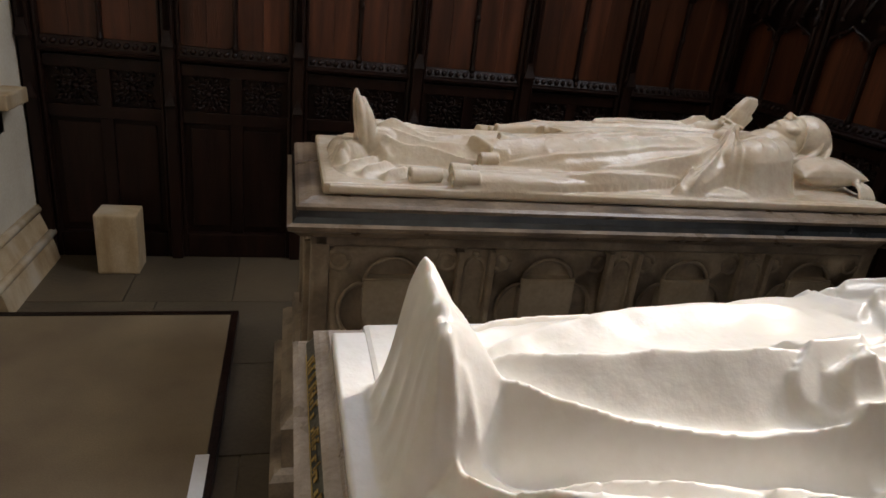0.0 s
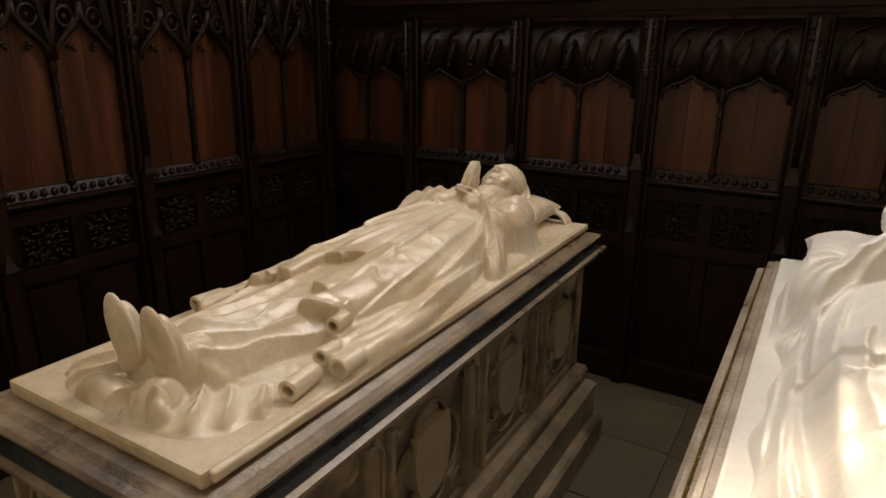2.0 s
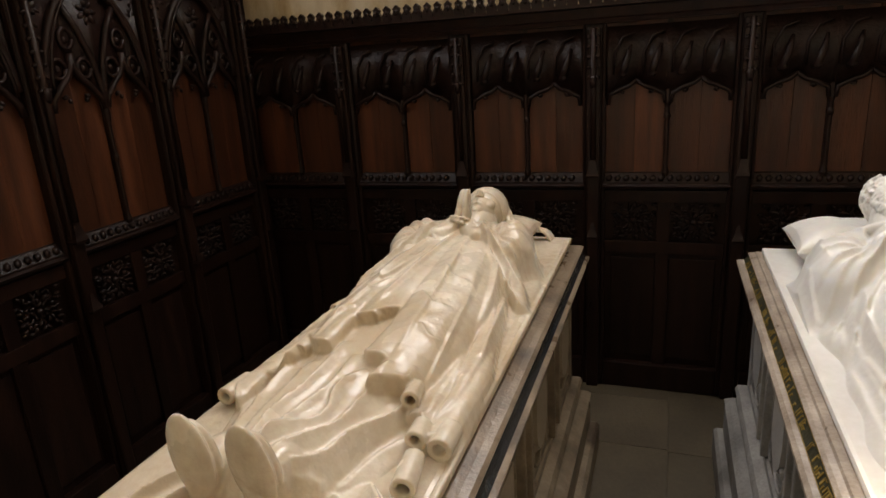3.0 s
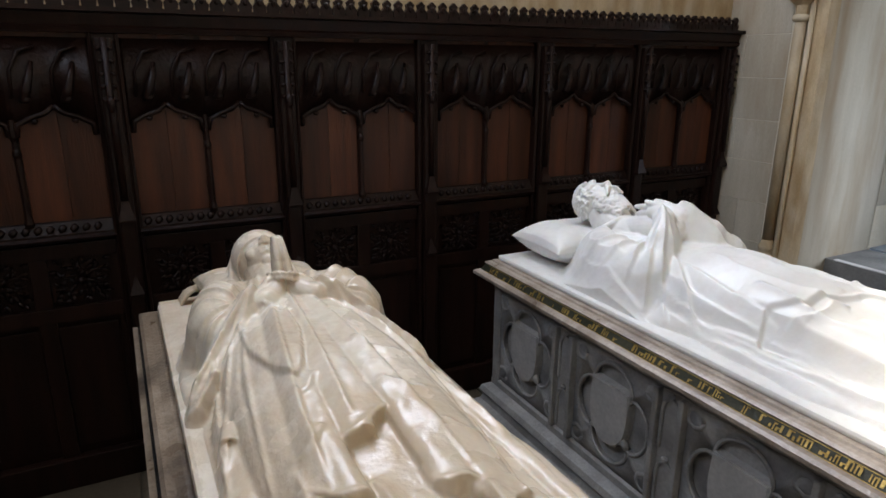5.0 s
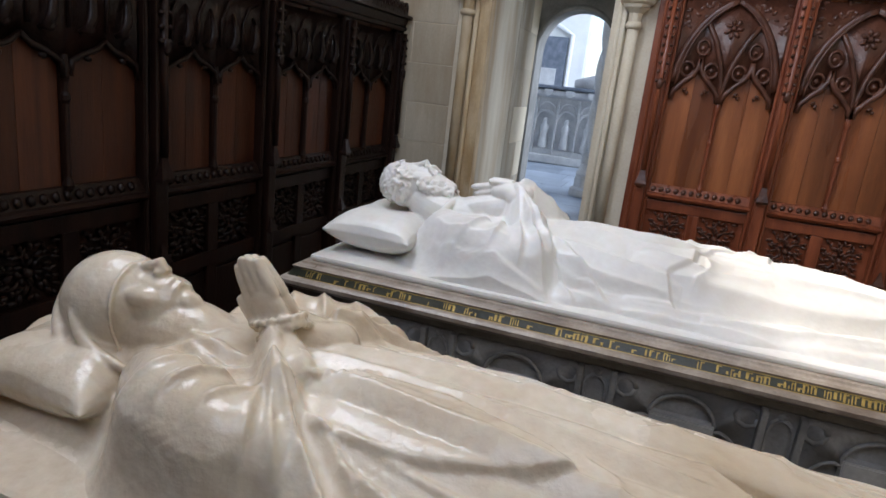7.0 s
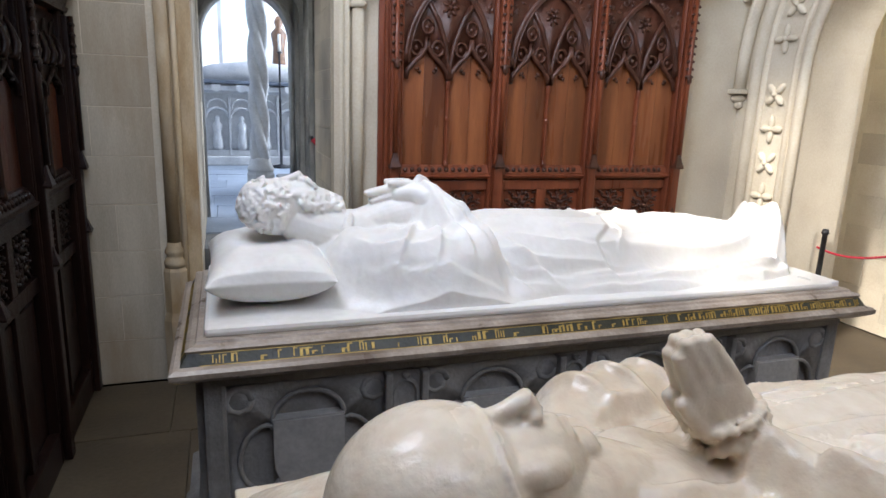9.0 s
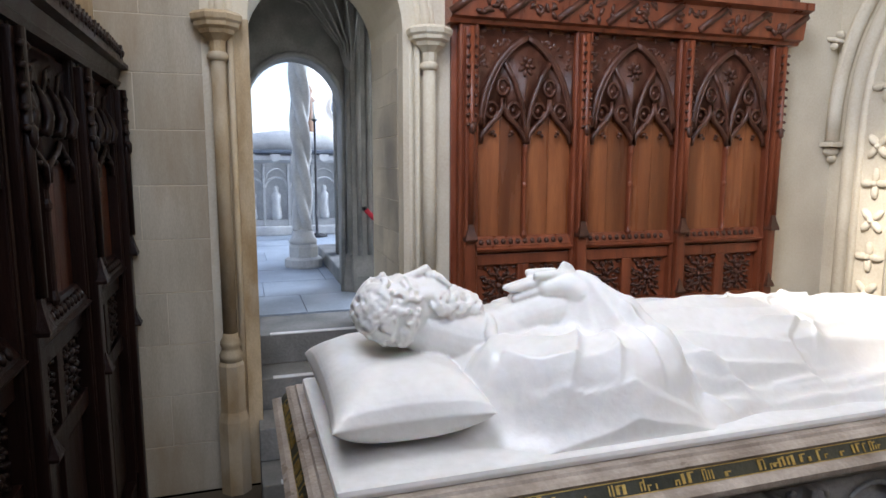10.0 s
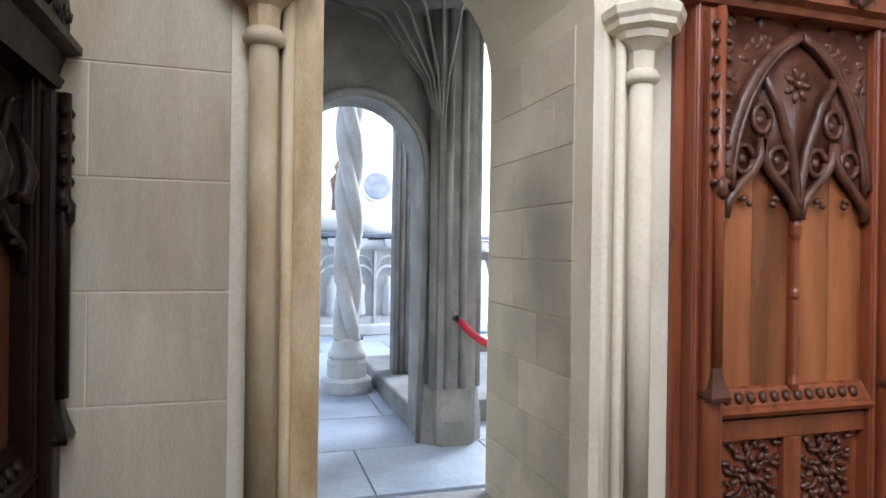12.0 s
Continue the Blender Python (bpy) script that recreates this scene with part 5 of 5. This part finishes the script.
    # hems of the mantle that curl into open rolls
    for x, v, z, r, ln, tilt in ((0.965, 0.030, 0.128, 0.024, 0.06, -14), (0.795, 0.170, 0.088, 0.024, 0.06, -8), (0.735, -0.115, 0.096, 0.022, 0.06, 8), (0.655, -0.205, 0.068, 0.024, 0.06, 6),
                                 (0.545, -0.258, 0.040, 0.024, 0.06, 4), (0.54, -0.315, 0.028, 0.029, 0.08, 0), (0.405, -0.285, 0.024, 0.027, 0.10, 8), (0.63, 0.300, 0.028, 0.025, 0.09, -3), (1.16, 0.265, 0.055, 0.020, 0.06, -10)):
        scroll(bm, x - 0.010, x + ln, yc + v, z0 + z, r, tilt)
    # soles of the two shoes
    for y, lean in ((yc + 0.085, -8), (yc - 0.05, -11)):
        blob(bm, (0.262, y, z0 + 0.125), (0.020, 0.047, 0.108), (0, lean, 0), 3)
        blob(bm, (0.285, y, z0 + 0.11), (0.028, 0.043, 0.095), (0, lean, 0), 3)
        blob(bm, (0.33, y, z0 + 0.06), (0.085, 0.048, 0.065), (0, 0, 0), 3)
    # tassels at the pillow's corners
    for s in (-1, 1):
        blob(bm, (2.222, yc + s * 0.205, z0 + 0.05), 0.016)
        for k in range(5):
            limb(bm, [(2.215 + 0.008 * k, yc + s * 0.205, z0 + 0.05), (2.215 + 0.012 * k, yc + s * 0.24, z0 + 0.035), (2.205 + 0.016 * k, yc + s * 0.262, z0 + 0.004)], [0.006, 0.009, 0.008], 8)
    # joined palms and beads
    wrist, along, across = Vector((1.715, yc, z0 + 0.178)), Vector((0.55, 0, 0.835)), Vector((0.835, 0, -0.55))
    for s in (-1, 1):
        side = Vector((0, s, 0))
        limb(bm, [(1.66, yc + s * 0.075, z0 + 0.165), (1.69, yc + s * 0.045, z0 + 0.172), wrist + side * 0.02 + along * 0.02], [0.04, 0.036, 0.028])
        blob(bm, wrist + along * 0.055 + side * 0.013, (0.038, 0.017, 0.062), (0, 33.4, 0), 3)
        for k in range(4):
            finger(bm, wrist + along * 0.085 + across * (0.028 - 0.0175 * k) + side * 0.012, wrist + along * (0.178 - 0.009 * abs(k - 1.2)) + across * (0.022 - 0.013 * k) + side * 0.0075, 0.0108)
        finger(bm, wrist + along * 0.045 + across * 0.032 + side * 0.014, wrist + along * 0.115 + across * 0.046 + side * 0.011, 0.0112)
    for j, (up, n) in enumerate(((0.022, 18), (0.048, 18))):
        for k in range(n):
            a = 2 * math.pi * (k + 0.5 * j) / n
            blob(bm, wrist + along * (up + 0.012 * math.sin(a + j)) + across * 0.045 * math.cos(a) + Vector((0, 0.042 * math.sin(a), 0)), 0.0085, sub=1)
    for k in range(24):
        blob(bm, (1.70 - 0.017 * k, yc + 0.055 + 0.030 * math.sin(k * 0.45), z0 + 0.188 - 0.0013 * k), 0.0105, sub=1)
    for k in range(9):
        a = k * 2.4
        blob(bm, (1.45 + 0.022 * math.cos(a), yc + 0.08 + 0.022 * math.sin(a), z0 + 0.172), 0.012, sub=1)
    hx, hz = 2.045, z0 + 0.168
    face(bm, hx, yc, hz, 0.96)
    limb(bm, [(hx - 0.04, yc, hz - 0.04), (hx - 0.12, yc, hz - 0.035), (1.86, yc, z0 + 0.115)], [0.075, 0.078, 0.07])
    # smooth brow band under a close veil, its edge standing clear of the face
    blob(bm, (hx + 0.055, yc, hz - 0.006), (0.110, 0.098, 0.108), sub=4)
    edge = [(hx + 0.006 - 0.035 * (abs(t) / 2.0) ** 2, yc + 0.092 * math.sin(t), hz - 0.006 + 0.1 * math.cos(t)) for t in (-2.0, -1.5, -0.9, -0.4, 0.0, 0.4, 0.9, 1.5, 2.0)]
    limb(bm, edge, [0.0038] * 9, 10)
    for s in (-1, 1):
        # the veil's outer fall, turned back behind the temple
        limb(bm, [(hx + 0.10, yc + s * 0.055, hz + 0.058), (hx + 0.075, yc + s * 0.090, hz + 0.008), (hx + 0.03, yc + s * 0.104, hz - 0.05), (hx - 0.07, yc + s * 0.115, hz - 0.062)], [0.005, 0.011, 0.014, 0.009], 10)
        limb(bm, [(hx + 0.14, yc + s * 0.05, hz + 0.025), (hx + 0.12, yc + s * 0.085, hz - 0.02), (hx + 0.07, yc + s * 0.112, hz - 0.07), (hx - 0.02, yc + s * 0.130, hz - 0.085)], [0.005, 0.012, 0.015, 0.010], 10)
    return statue("effigy", bm, ((A0 + A1) / 2, yc, z0), ALABASTER, "cream alabaster effigy of a veiled woman with praying palms", 0.0038)


bearded_effigy()
lady_effigy()

# ---- the doorway's shafts, arch and steps ----
def door_shaft(x, name_label, mat_s):
    t = thing("wall_shaft", pose(x, -1.215, 0), name_label, "column", "shafts of the doorway")
    part("shaft", lathe(bmesh.new(), [(0.03536, 0.86), (0.03536, 2.26)], 18), mat_s, t, smooth=True)
    part("neck_ring", lathe(bmesh.new(), [(0.0374, 2.245), (0.051, 2.255), (0.05304, 2.27), (0.04488, 2.285), (0.03672, 2.29)], 18), mat_s, t, smooth=True)
    part("capital_bell", lathe(bmesh.new(), [(0.038, 2.285), (0.042, 2.34), (0.084, 2.375)], 8, 0, 0, 0.5), mat_s, t)
    part("capital", lathe(bmesh.new(), [(0.0821, 2.37), (0.0888, 2.39), (0.1110, 2.402), (0.1139, 2.42), (0.1255, 2.432), (0.1304, 2.455), (0.1139, 2.47)], 8, 0, 0, 0.5), mat_s, t)
    part("base_roll", lathe(bmesh.new(), [(0.0578, 0.72), (0.05984, 0.755), (0.0476, 0.775), (0.04352, 0.79), (0.05304, 0.805), (0.05304, 0.825), (0.0408, 0.845), (0.03672, 0.87)], 18), mat_s, t, smooth=True)
    part("plinth", lathe(bmesh.new(), [(0.0816, 0.0), (0.0816, 0.40), (0.068, 0.45), (0.068, 0.70), (0.05984, 0.72)], 8, 0, 0, 0.5), mat_s, t)
    return t


door_shaft(2.585, "ochre stone wall shaft with moulded octagonal capital", STONE_WARM)
door_shaft(1.50, "pale stone wall shaft with moulded octagonal capital", STONE_PALE)
for xs, mt in (((2.525, 2.495, 2.465), STONE_WARM), ((1.565, 1.595, 1.622), STONE_PALE)):
    rb = bmesh.new()
    for k, x in enumerate(xs):
        y = -1.225 - 0.035 * k
        tube(rb, [(x, y, 0.02), (x, y, 2.46)], 0.016, 8)
    part("jamb_moulding", rb, mt, wall_s, smooth=True)
part("ochre_jamb", box(2.435, 2.56, -1.36, -1.243, 0.0, 2.46, 0.006), STONE_WARM, wall_s)
part("ochre_jamb", box(2.434, 2.46, -2.09, -1.34, 0.0, 2.46, 0.004), STONE, wall_s)
arch_ribs = bmesh.new()
for k, off in enumerate((0.025, 0.055, 0.09, 0.135, 0.17)):
    pts = arch_curve(D0 - off, D1 + off, DS, DT + off, 22)
    y = -1.26 + (0.028 * (k - 1.2) if k < 3 else 0.03)
    tube(arch_ribs, [(x, y - 0.03, z) for x, z in pts], (0.018, 0.02, 0.024, 0.03, 0.018)[k], 8, up=(0, 1, 0))
part("arch_moulding", arch_ribs, STONE_PALE, wall_s, smooth=True)

FL = 0.73                      # floor of the passage beyond the door
stair = thing("stone_steps", pose(2.04, -1.25, 0), "worn stone steps with white nosings up to the passage", "steps")
rise = FL / 4
for k in range(4):
    y1 = 0.42 - 0.26 * k if k < 3 else -0.36
    step = part("step", box(-0.395 if k > 1 else -0.46, 0.395 if k > 1 else 0.42, -0.86, y1 - 0.02, rise * k, rise * (k + 1) - 0.002, 0.008), STONE_GREY, stair)
    part("nosing", box(-0.33, 0.33, y1 - 0.055, y1 - 0.016, rise * (k + 1) - 0.004, rise * (k + 1) + 0.003, 0.001), STRIP, step, "white edge strip")

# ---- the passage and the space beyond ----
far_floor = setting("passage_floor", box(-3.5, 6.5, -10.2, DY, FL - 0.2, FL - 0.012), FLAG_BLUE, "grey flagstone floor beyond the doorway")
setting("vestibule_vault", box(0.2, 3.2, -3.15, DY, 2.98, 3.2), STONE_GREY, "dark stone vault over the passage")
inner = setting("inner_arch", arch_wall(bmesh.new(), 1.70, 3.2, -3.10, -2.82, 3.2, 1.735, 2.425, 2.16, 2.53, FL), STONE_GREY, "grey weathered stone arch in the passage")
setting("vestibule_wall", box(2.44, 3.2, -2.82, DY, FL - 0.2, 3.2), STONE, "plastered stone side wall of the passage")
part("arch_rib", tube(bmesh.new(), [(x, -2.80, z) for x, z in [(1.75, FL)] + arch_curve(1.735 - 0.02, 2.425 + 0.02, 2.16, 2.55) + [(2.43, FL)]], 0.02, 8, up=(0, 1, 0)), STONE_GREY, inner, smooth=True)
ribs = bmesh.new()
for k in range(7):
    a = k / 6 * math.pi / 2
    tube(ribs, [(1.66, -2.74, 2.3), (1.66 + 0.10 * math.cos(a), -2.74 + 0.10 * math.sin(a), 2.62), (1.66 + 0.34 * math.cos(a), -2.74 + 0.3 * math.sin(a), 2.9), (1.66 + 0.62 * math.cos(a), -2.74 + 0.5 * math.sin(a), 2.985)], 0.008, 6)
part("vault_rib", ribs, STONE_GREY, inner, smooth=True)

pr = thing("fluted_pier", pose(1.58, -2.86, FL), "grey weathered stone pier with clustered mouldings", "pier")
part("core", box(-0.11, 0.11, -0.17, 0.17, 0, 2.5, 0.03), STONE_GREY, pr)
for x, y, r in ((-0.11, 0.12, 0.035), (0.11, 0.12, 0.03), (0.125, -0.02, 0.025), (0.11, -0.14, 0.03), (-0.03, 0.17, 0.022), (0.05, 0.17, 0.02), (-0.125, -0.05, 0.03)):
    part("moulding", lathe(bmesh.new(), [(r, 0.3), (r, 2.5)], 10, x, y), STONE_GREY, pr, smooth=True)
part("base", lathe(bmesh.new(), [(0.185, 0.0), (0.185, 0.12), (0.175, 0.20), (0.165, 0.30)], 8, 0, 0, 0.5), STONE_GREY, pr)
pr2 = thing("fluted_pier", pose(1.55, -4.05, FL), "grey weathered stone pier of a chantry screen", "pier")
part("core", box(-0.06, 0.07, -0.1, 0.1, 0, 3.0, 0.02), STONE_GREY, pr2)
for k in range(4):
    part("moulding", lathe(bmesh.new(), [(0.02, 0.0), (0.02, 3.0)], 8, -0.05 + 0.04 * k, 0.105), STONE_GREY, pr2, smooth=True)
setting("dais", box(0.4, 1.735, -4.75, -3.10, FL - 0.012, FL + 0.13, 0.02), STONE_GREY, "worn grey stone step beside the pier")

tw = thing("twisted_column", pose(1.935, -4.12, FL), "pale grey spiral-twisted stone column on an octagonal base", "column")
rings, cb = [], bmesh.new()
for i in range(221):
    z = 0.36 + 3.2 * i / 220
    r0 = 0.052
    rings.append([cb.verts.new(((r0 + 0.05 * abs(math.cos(1.5 * (a + z * 4.6)))) * math.cos(a), (r0 + 0.05 * abs(math.cos(1.5 * (a + z * 4.6)))) * math.sin(a), z)) for a in (2 * math.pi * k / 48 for k in range(48))])
ring_faces(cb, rings)
part("shaft", cb, STONE_COOL, tw, smooth=True)
part("base_roll", lathe(bmesh.new(), [(0.13, 0.23), (0.135, 0.26), (0.11, 0.30), (0.105, 0.34), (0.085, 0.37)], 24), STONE_COOL, tw, smooth=True)
part("base", lathe(bmesh.new(), [(0.145, 0.09), (0.145, 0.20), (0.13, 0.235)], 8, 0, 0, 0.5), STONE_COOL, tw)
part("foot", lathe(bmesh.new(), [(0.18, 0.0), (0.185, 0.02), (0.18, 0.08), (0.15, 0.10)], 16), STONE_COOL, tw)

mon = thing("far_monument", pose(1.7, -7.25, FL), "pale grey stone monument with rows of arched niches", "monument")
MW = 1.9
part("body", box(-MW, MW, -0.5, 0.29, 0.1, 1.0), STONE_COOL, mon)
part("plinth", box(-MW - 0.06, MW + 0.06, -0.5, 0.40, 0.0, 0.13, 0.02), STONE_COOL, mon)
co = bmesh.new()
sweep_line(co, [(-0.5, 1.0), (0.30, 1.0), (0.36, 1.04), (0.36, 1.10), (0.33, 1.12), (-0.5, 1.13)], -MW - 0.05, MW + 0.05)
part("cornice", co, STONE_COOL, mon)
part("ledge", box(-MW - 0.08, MW + 0.08, -0.5, 0.40, 1.13, 1.18, 0.015), SLATE, mon, "dark ledge")
nic, fig = bmesh.new(), bmesh.new()
for sx in (-1, 1):
    add_box(nic, sx * 0.165 - 0.018, sx * 0.165 + 0.018, 0.28, 0.36, 0.13, 0.98, 0.008)
tube(nic, [(x, 0.33, z) for x, z in arch_curve(-0.15, 0.15, 0.66, 0.80, 10)], 0.018, 6, up=(0, 1, 0))
tube(nic, [(x, 0.33, z) for x, z in arch_curve(-0.13, 0.13, 0.80, 0.92, 10)], 0.012, 6, up=(0, 1, 0))
add_box(nic, -0.15, 0.15, 0.28, 0.34, 0.13, 0.22, 0.01)
nic = mesh_of("niche", nic, STONE_COOL)
lathe(fig, [(0.06, 0.22), (0.075, 0.26), (0.055, 0.45), (0.07, 0.56), (0.03, 0.61), (0.038, 0.65), (0.02, 0.69)], 10, 0, 0.30)
fig = mesh_of("carved_block", fig, STONE_COOL, True)
shd_far = shield_mesh(0.13, 0.10, STONE_COOL)
for k in range(11):
    n = part("niche", nic, None, mon, m=pose(-1.65 + 0.33 * k, 0, 0))
    part("carved_block", fig, None, n)
    part("shield", shd_far, None, n, m=pose(0, 0.36, 1.07, 0, 0, 180))
lump = bmesh.new()
tube(lump, [(-1.0, 0.0, 1.22), (-0.4, 0.0, 1.28), (0.2, 0.02, 1.30), (0.7, 0.0, 1.26), (1.0, 0, 1.22)], [0.08, 0.15, 0.17, 0.14, 0.08], 12)
blob(lump, (-0.9, 0, 1.34), (0.1, 0.09, 0.09))
tagged(part("weathered_effigy", lump, STONE_COOL, None, smooth=True, m=pose(1.7, -7.25, FL)), "worn pale stone effigy lying on the far monument", "effigy")

# white walls and tall windows at the far end
far = setting("far_wall", arch_wall(bmesh.new(), -3.5, 6.5, -10.3, -9.9, 7.5, 1.55, 3.0, 3.6, 4.6), PLASTER, "white limewashed wall with a tall window")
part("sill_wall", box(1.55, 3.0, -10.3, -9.92, 0.5, 2.15), PLASTER, far)
part("window_mullion", box(2.24, 2.31, -10.15, -10.05, 2.1, 4.6), STONE_COOL, far)
# unseen wall, added this tall to block the sun from the roofless far space
setting("far_wall_east", box(6.3, 6.5, -9.9, -1.5, 0, 7.5), PLASTER, "tall limewashed side wall, unseen, that keeps the sun off the far floor")
fw = bmesh.new()
for q0, q1, r0, r1 in ((-9.9, -8.7, 0, 7.5), (-4.7, -1.9, 0, 7.5), (-8.7, -4.7, 0, 2.4), (-8.7, -4.7, 6.2, 7.5)):
    add_box(fw, -3.5, -3.3, q0, q1, r0, r1)
setting("far_wall_west", fw, PLASTER, "tall limewashed side wall, unseen, that keeps the sun off the far floor with a wide window")
setting("passage_end", box(-3.3, 0.1, DY - 0.15, -1.8, 0, 6.6), STONE, "stone wall beside the passage")
setting("passage_end_east", box(3.13, 6.4, -2.2, -1.9, 0, 7.5), PLASTER, "white wall beside the passage")
setting("upper_wall", box(-3.3, 6.4, -3.3, -3.1, 3.2, 7.5), STONE_COOL, "stone wall over the passage arch")

tab = thing("wall_tablet", pose(3.7, -9.88, 0), "dark slate wall tablet in a pale carved frame", "tablet")
part("slab", box(-0.36, 0.36, 0.0, 0.05, 1.25, 2.85, 0.02), SLATE, tab)
part("inscription_panel", box(-0.2, 0.2, 0.05, 0.07, 1.4, 2.25, 0.01), STONE_COOL, tab)
part("frame", tube(bmesh.new(), [(-0.42, 0.03, 1.2), (-0.42, 0.03, 2.9), (-0.2, 0.03, 3.02), (0, 0.03, 3.1), (0.2, 0.03, 3.02), (0.42, 0.03, 2.9), (0.42, 0.03, 1.2), (-0.42, 0.03, 1.2)], 0.04, 6, up=(0, 1, 0)), PLASTER, tab)
disc = thing("round_plaque", pose(0.62, -9.87, 2.75), "blue-grey round plaque on the white wall", "plaque")
part("disc", lathe(bmesh.new(), [(0.24, 0), (0.24, 0.03), (0.2, 0.04)], 24), SLATE, disc, m=pose(0, 0, 0, -90))
part("rim", tube(bmesh.new(), [(0.24 * math.cos(a), 0.02, 0.24 * math.sin(a)) for a in (2 * math.pi * k / 24 for k in range(25))], 0.02, 6, up=(0, 1, 0)), STONE_COOL, disc)
st = thing("bronze_figurine", pose(1.28, -9.6, 2.05), "small brown bronze figurine on a bracket", "statuette")
part("bracket", box(-0.1, 0.1, -0.3, 0.1, -0.08, 0.0, 0.02), STONE_COOL, st)
part("figure", lathe(bmesh.new(), [(0.10, 0), (0.13, 0.1), (0.10, 0.5), (0.14, 0.75), (0.05, 0.86), (0.08, 0.95), (0.03, 1.05)], 12), BRONZE, st, smooth=True)
cs = thing("candle_stand", pose(1.52, -6.6, FL), "tall dark iron candle stand with a pale candle", "candlestick")
part("pole", lathe(bmesh.new(), [(0.14, 0), (0.13, 0.03), (0.02, 0.05), (0.014, 0.9), (0.022, 0.92), (0.014, 0.95), (0.014, 1.55), (0.05, 1.58)], 10), IRON, cs, smooth=True)
part("candle", lathe(bmesh.new(), [(0.02, 1.58), (0.02, 1.8), (0.004, 1.81)], 10), WAX, cs, smooth=True)

rp = thing("barrier_rope", pose(1.575, -2.685, 1.39), "sagging red velvet rope hooked to the grey pier", "rope")
part("cord", tube(bmesh.new(), [(0.02 - 0.62 * s, 0.07 + 0.12 * s, 0.0 - 0.20 * max(0.0, math.sin(math.pi * min(1, s * 1.1))) ** 0.8 * 0.8) for s in (k / 12 for k in range(13))], 0.019, 10), ROPE, rp, smooth=True)
part("hook", tube(bmesh.new(), [(0.02, 0.0, 0.0), (0.02, 0.05, 0.01), (0.02, 0.075, -0.01)], 0.014, 8), IRON, rp, smooth=True)
bal = thing("balustrade", pose(0.6, -4.9, FL), "dark stone balustrade with pierced arches", "balustrade")
part("top_rail", box(-0.9, 0.75, -0.08, 0.08, 0.92, 1.0, 0.02), STONE_GREY, bal)
part("bottom_rail", box(-0.9, 0.75, -0.1, 0.1, 0.0, 0.2, 0.02), STONE_GREY, bal)
for k in range(9):
    part("baluster", lathe(bmesh.new(), [(0.035, 0.2), (0.03, 0.5), (0.035, 0.75), (0.075, 0.92)], 8, -0.8 + 0.18 * k, 0), STONE_COOL, bal)

# ---- loose things on the chapel floor ----
pf = thing("low_platform", pose(-1.7, 1.7, 0), "low platform covered in brown matting with dark edges", "platform")
part("deck", box(-2.3, 1.44, -1.4, 1.40, 0.0, 0.05, 0.006), MATTING, pf)
part("edging", box(1.44, 1.475, -1.4, 1.435, 0.0, 0.054, 0.004), OAK_DARK_FRAME, pf, "dark wooden edge strip")
part("edging", box(-2.3, 1.44, 1.40, 1.435, 0.0, 0.054, 0.004), OAK_DARK_FRAME, pf, "dark wooden edge strip")
part("nosing", box(1.40, 1.45, -1.3, 0.29, 0.05, 0.056, 0.001), STRIP, pf, "white edge strip")
blk = thing("stone_block_seat", pose(-0.94, 3.80, 0), "small rough ochre stone block by the panelling", "stone block")
part("block", box(-0.115, 0.115, -0.10, 0.10, 0.0, 0.37, 0.015), STONE_WARM, blk)

# ---- stone pieces of walls and floors ----
ashlar(wall_s, "y", -1.25, 2.66, 3.13, 0.0, 6.0, 22, 0.003, [STONE], 1)
ashlar(wall_s, "x", D0, -2.08, -1.36, 0.6, 2.46, 10, 0.005, [STONE_SOOT], 1)
ashlar(bpy.data.objects["vestibule_wall"], "x", 2.44, -2.8, -2.12, FL, 2.9, 7, 0.004, [STONE, STONE_PALE], -1)
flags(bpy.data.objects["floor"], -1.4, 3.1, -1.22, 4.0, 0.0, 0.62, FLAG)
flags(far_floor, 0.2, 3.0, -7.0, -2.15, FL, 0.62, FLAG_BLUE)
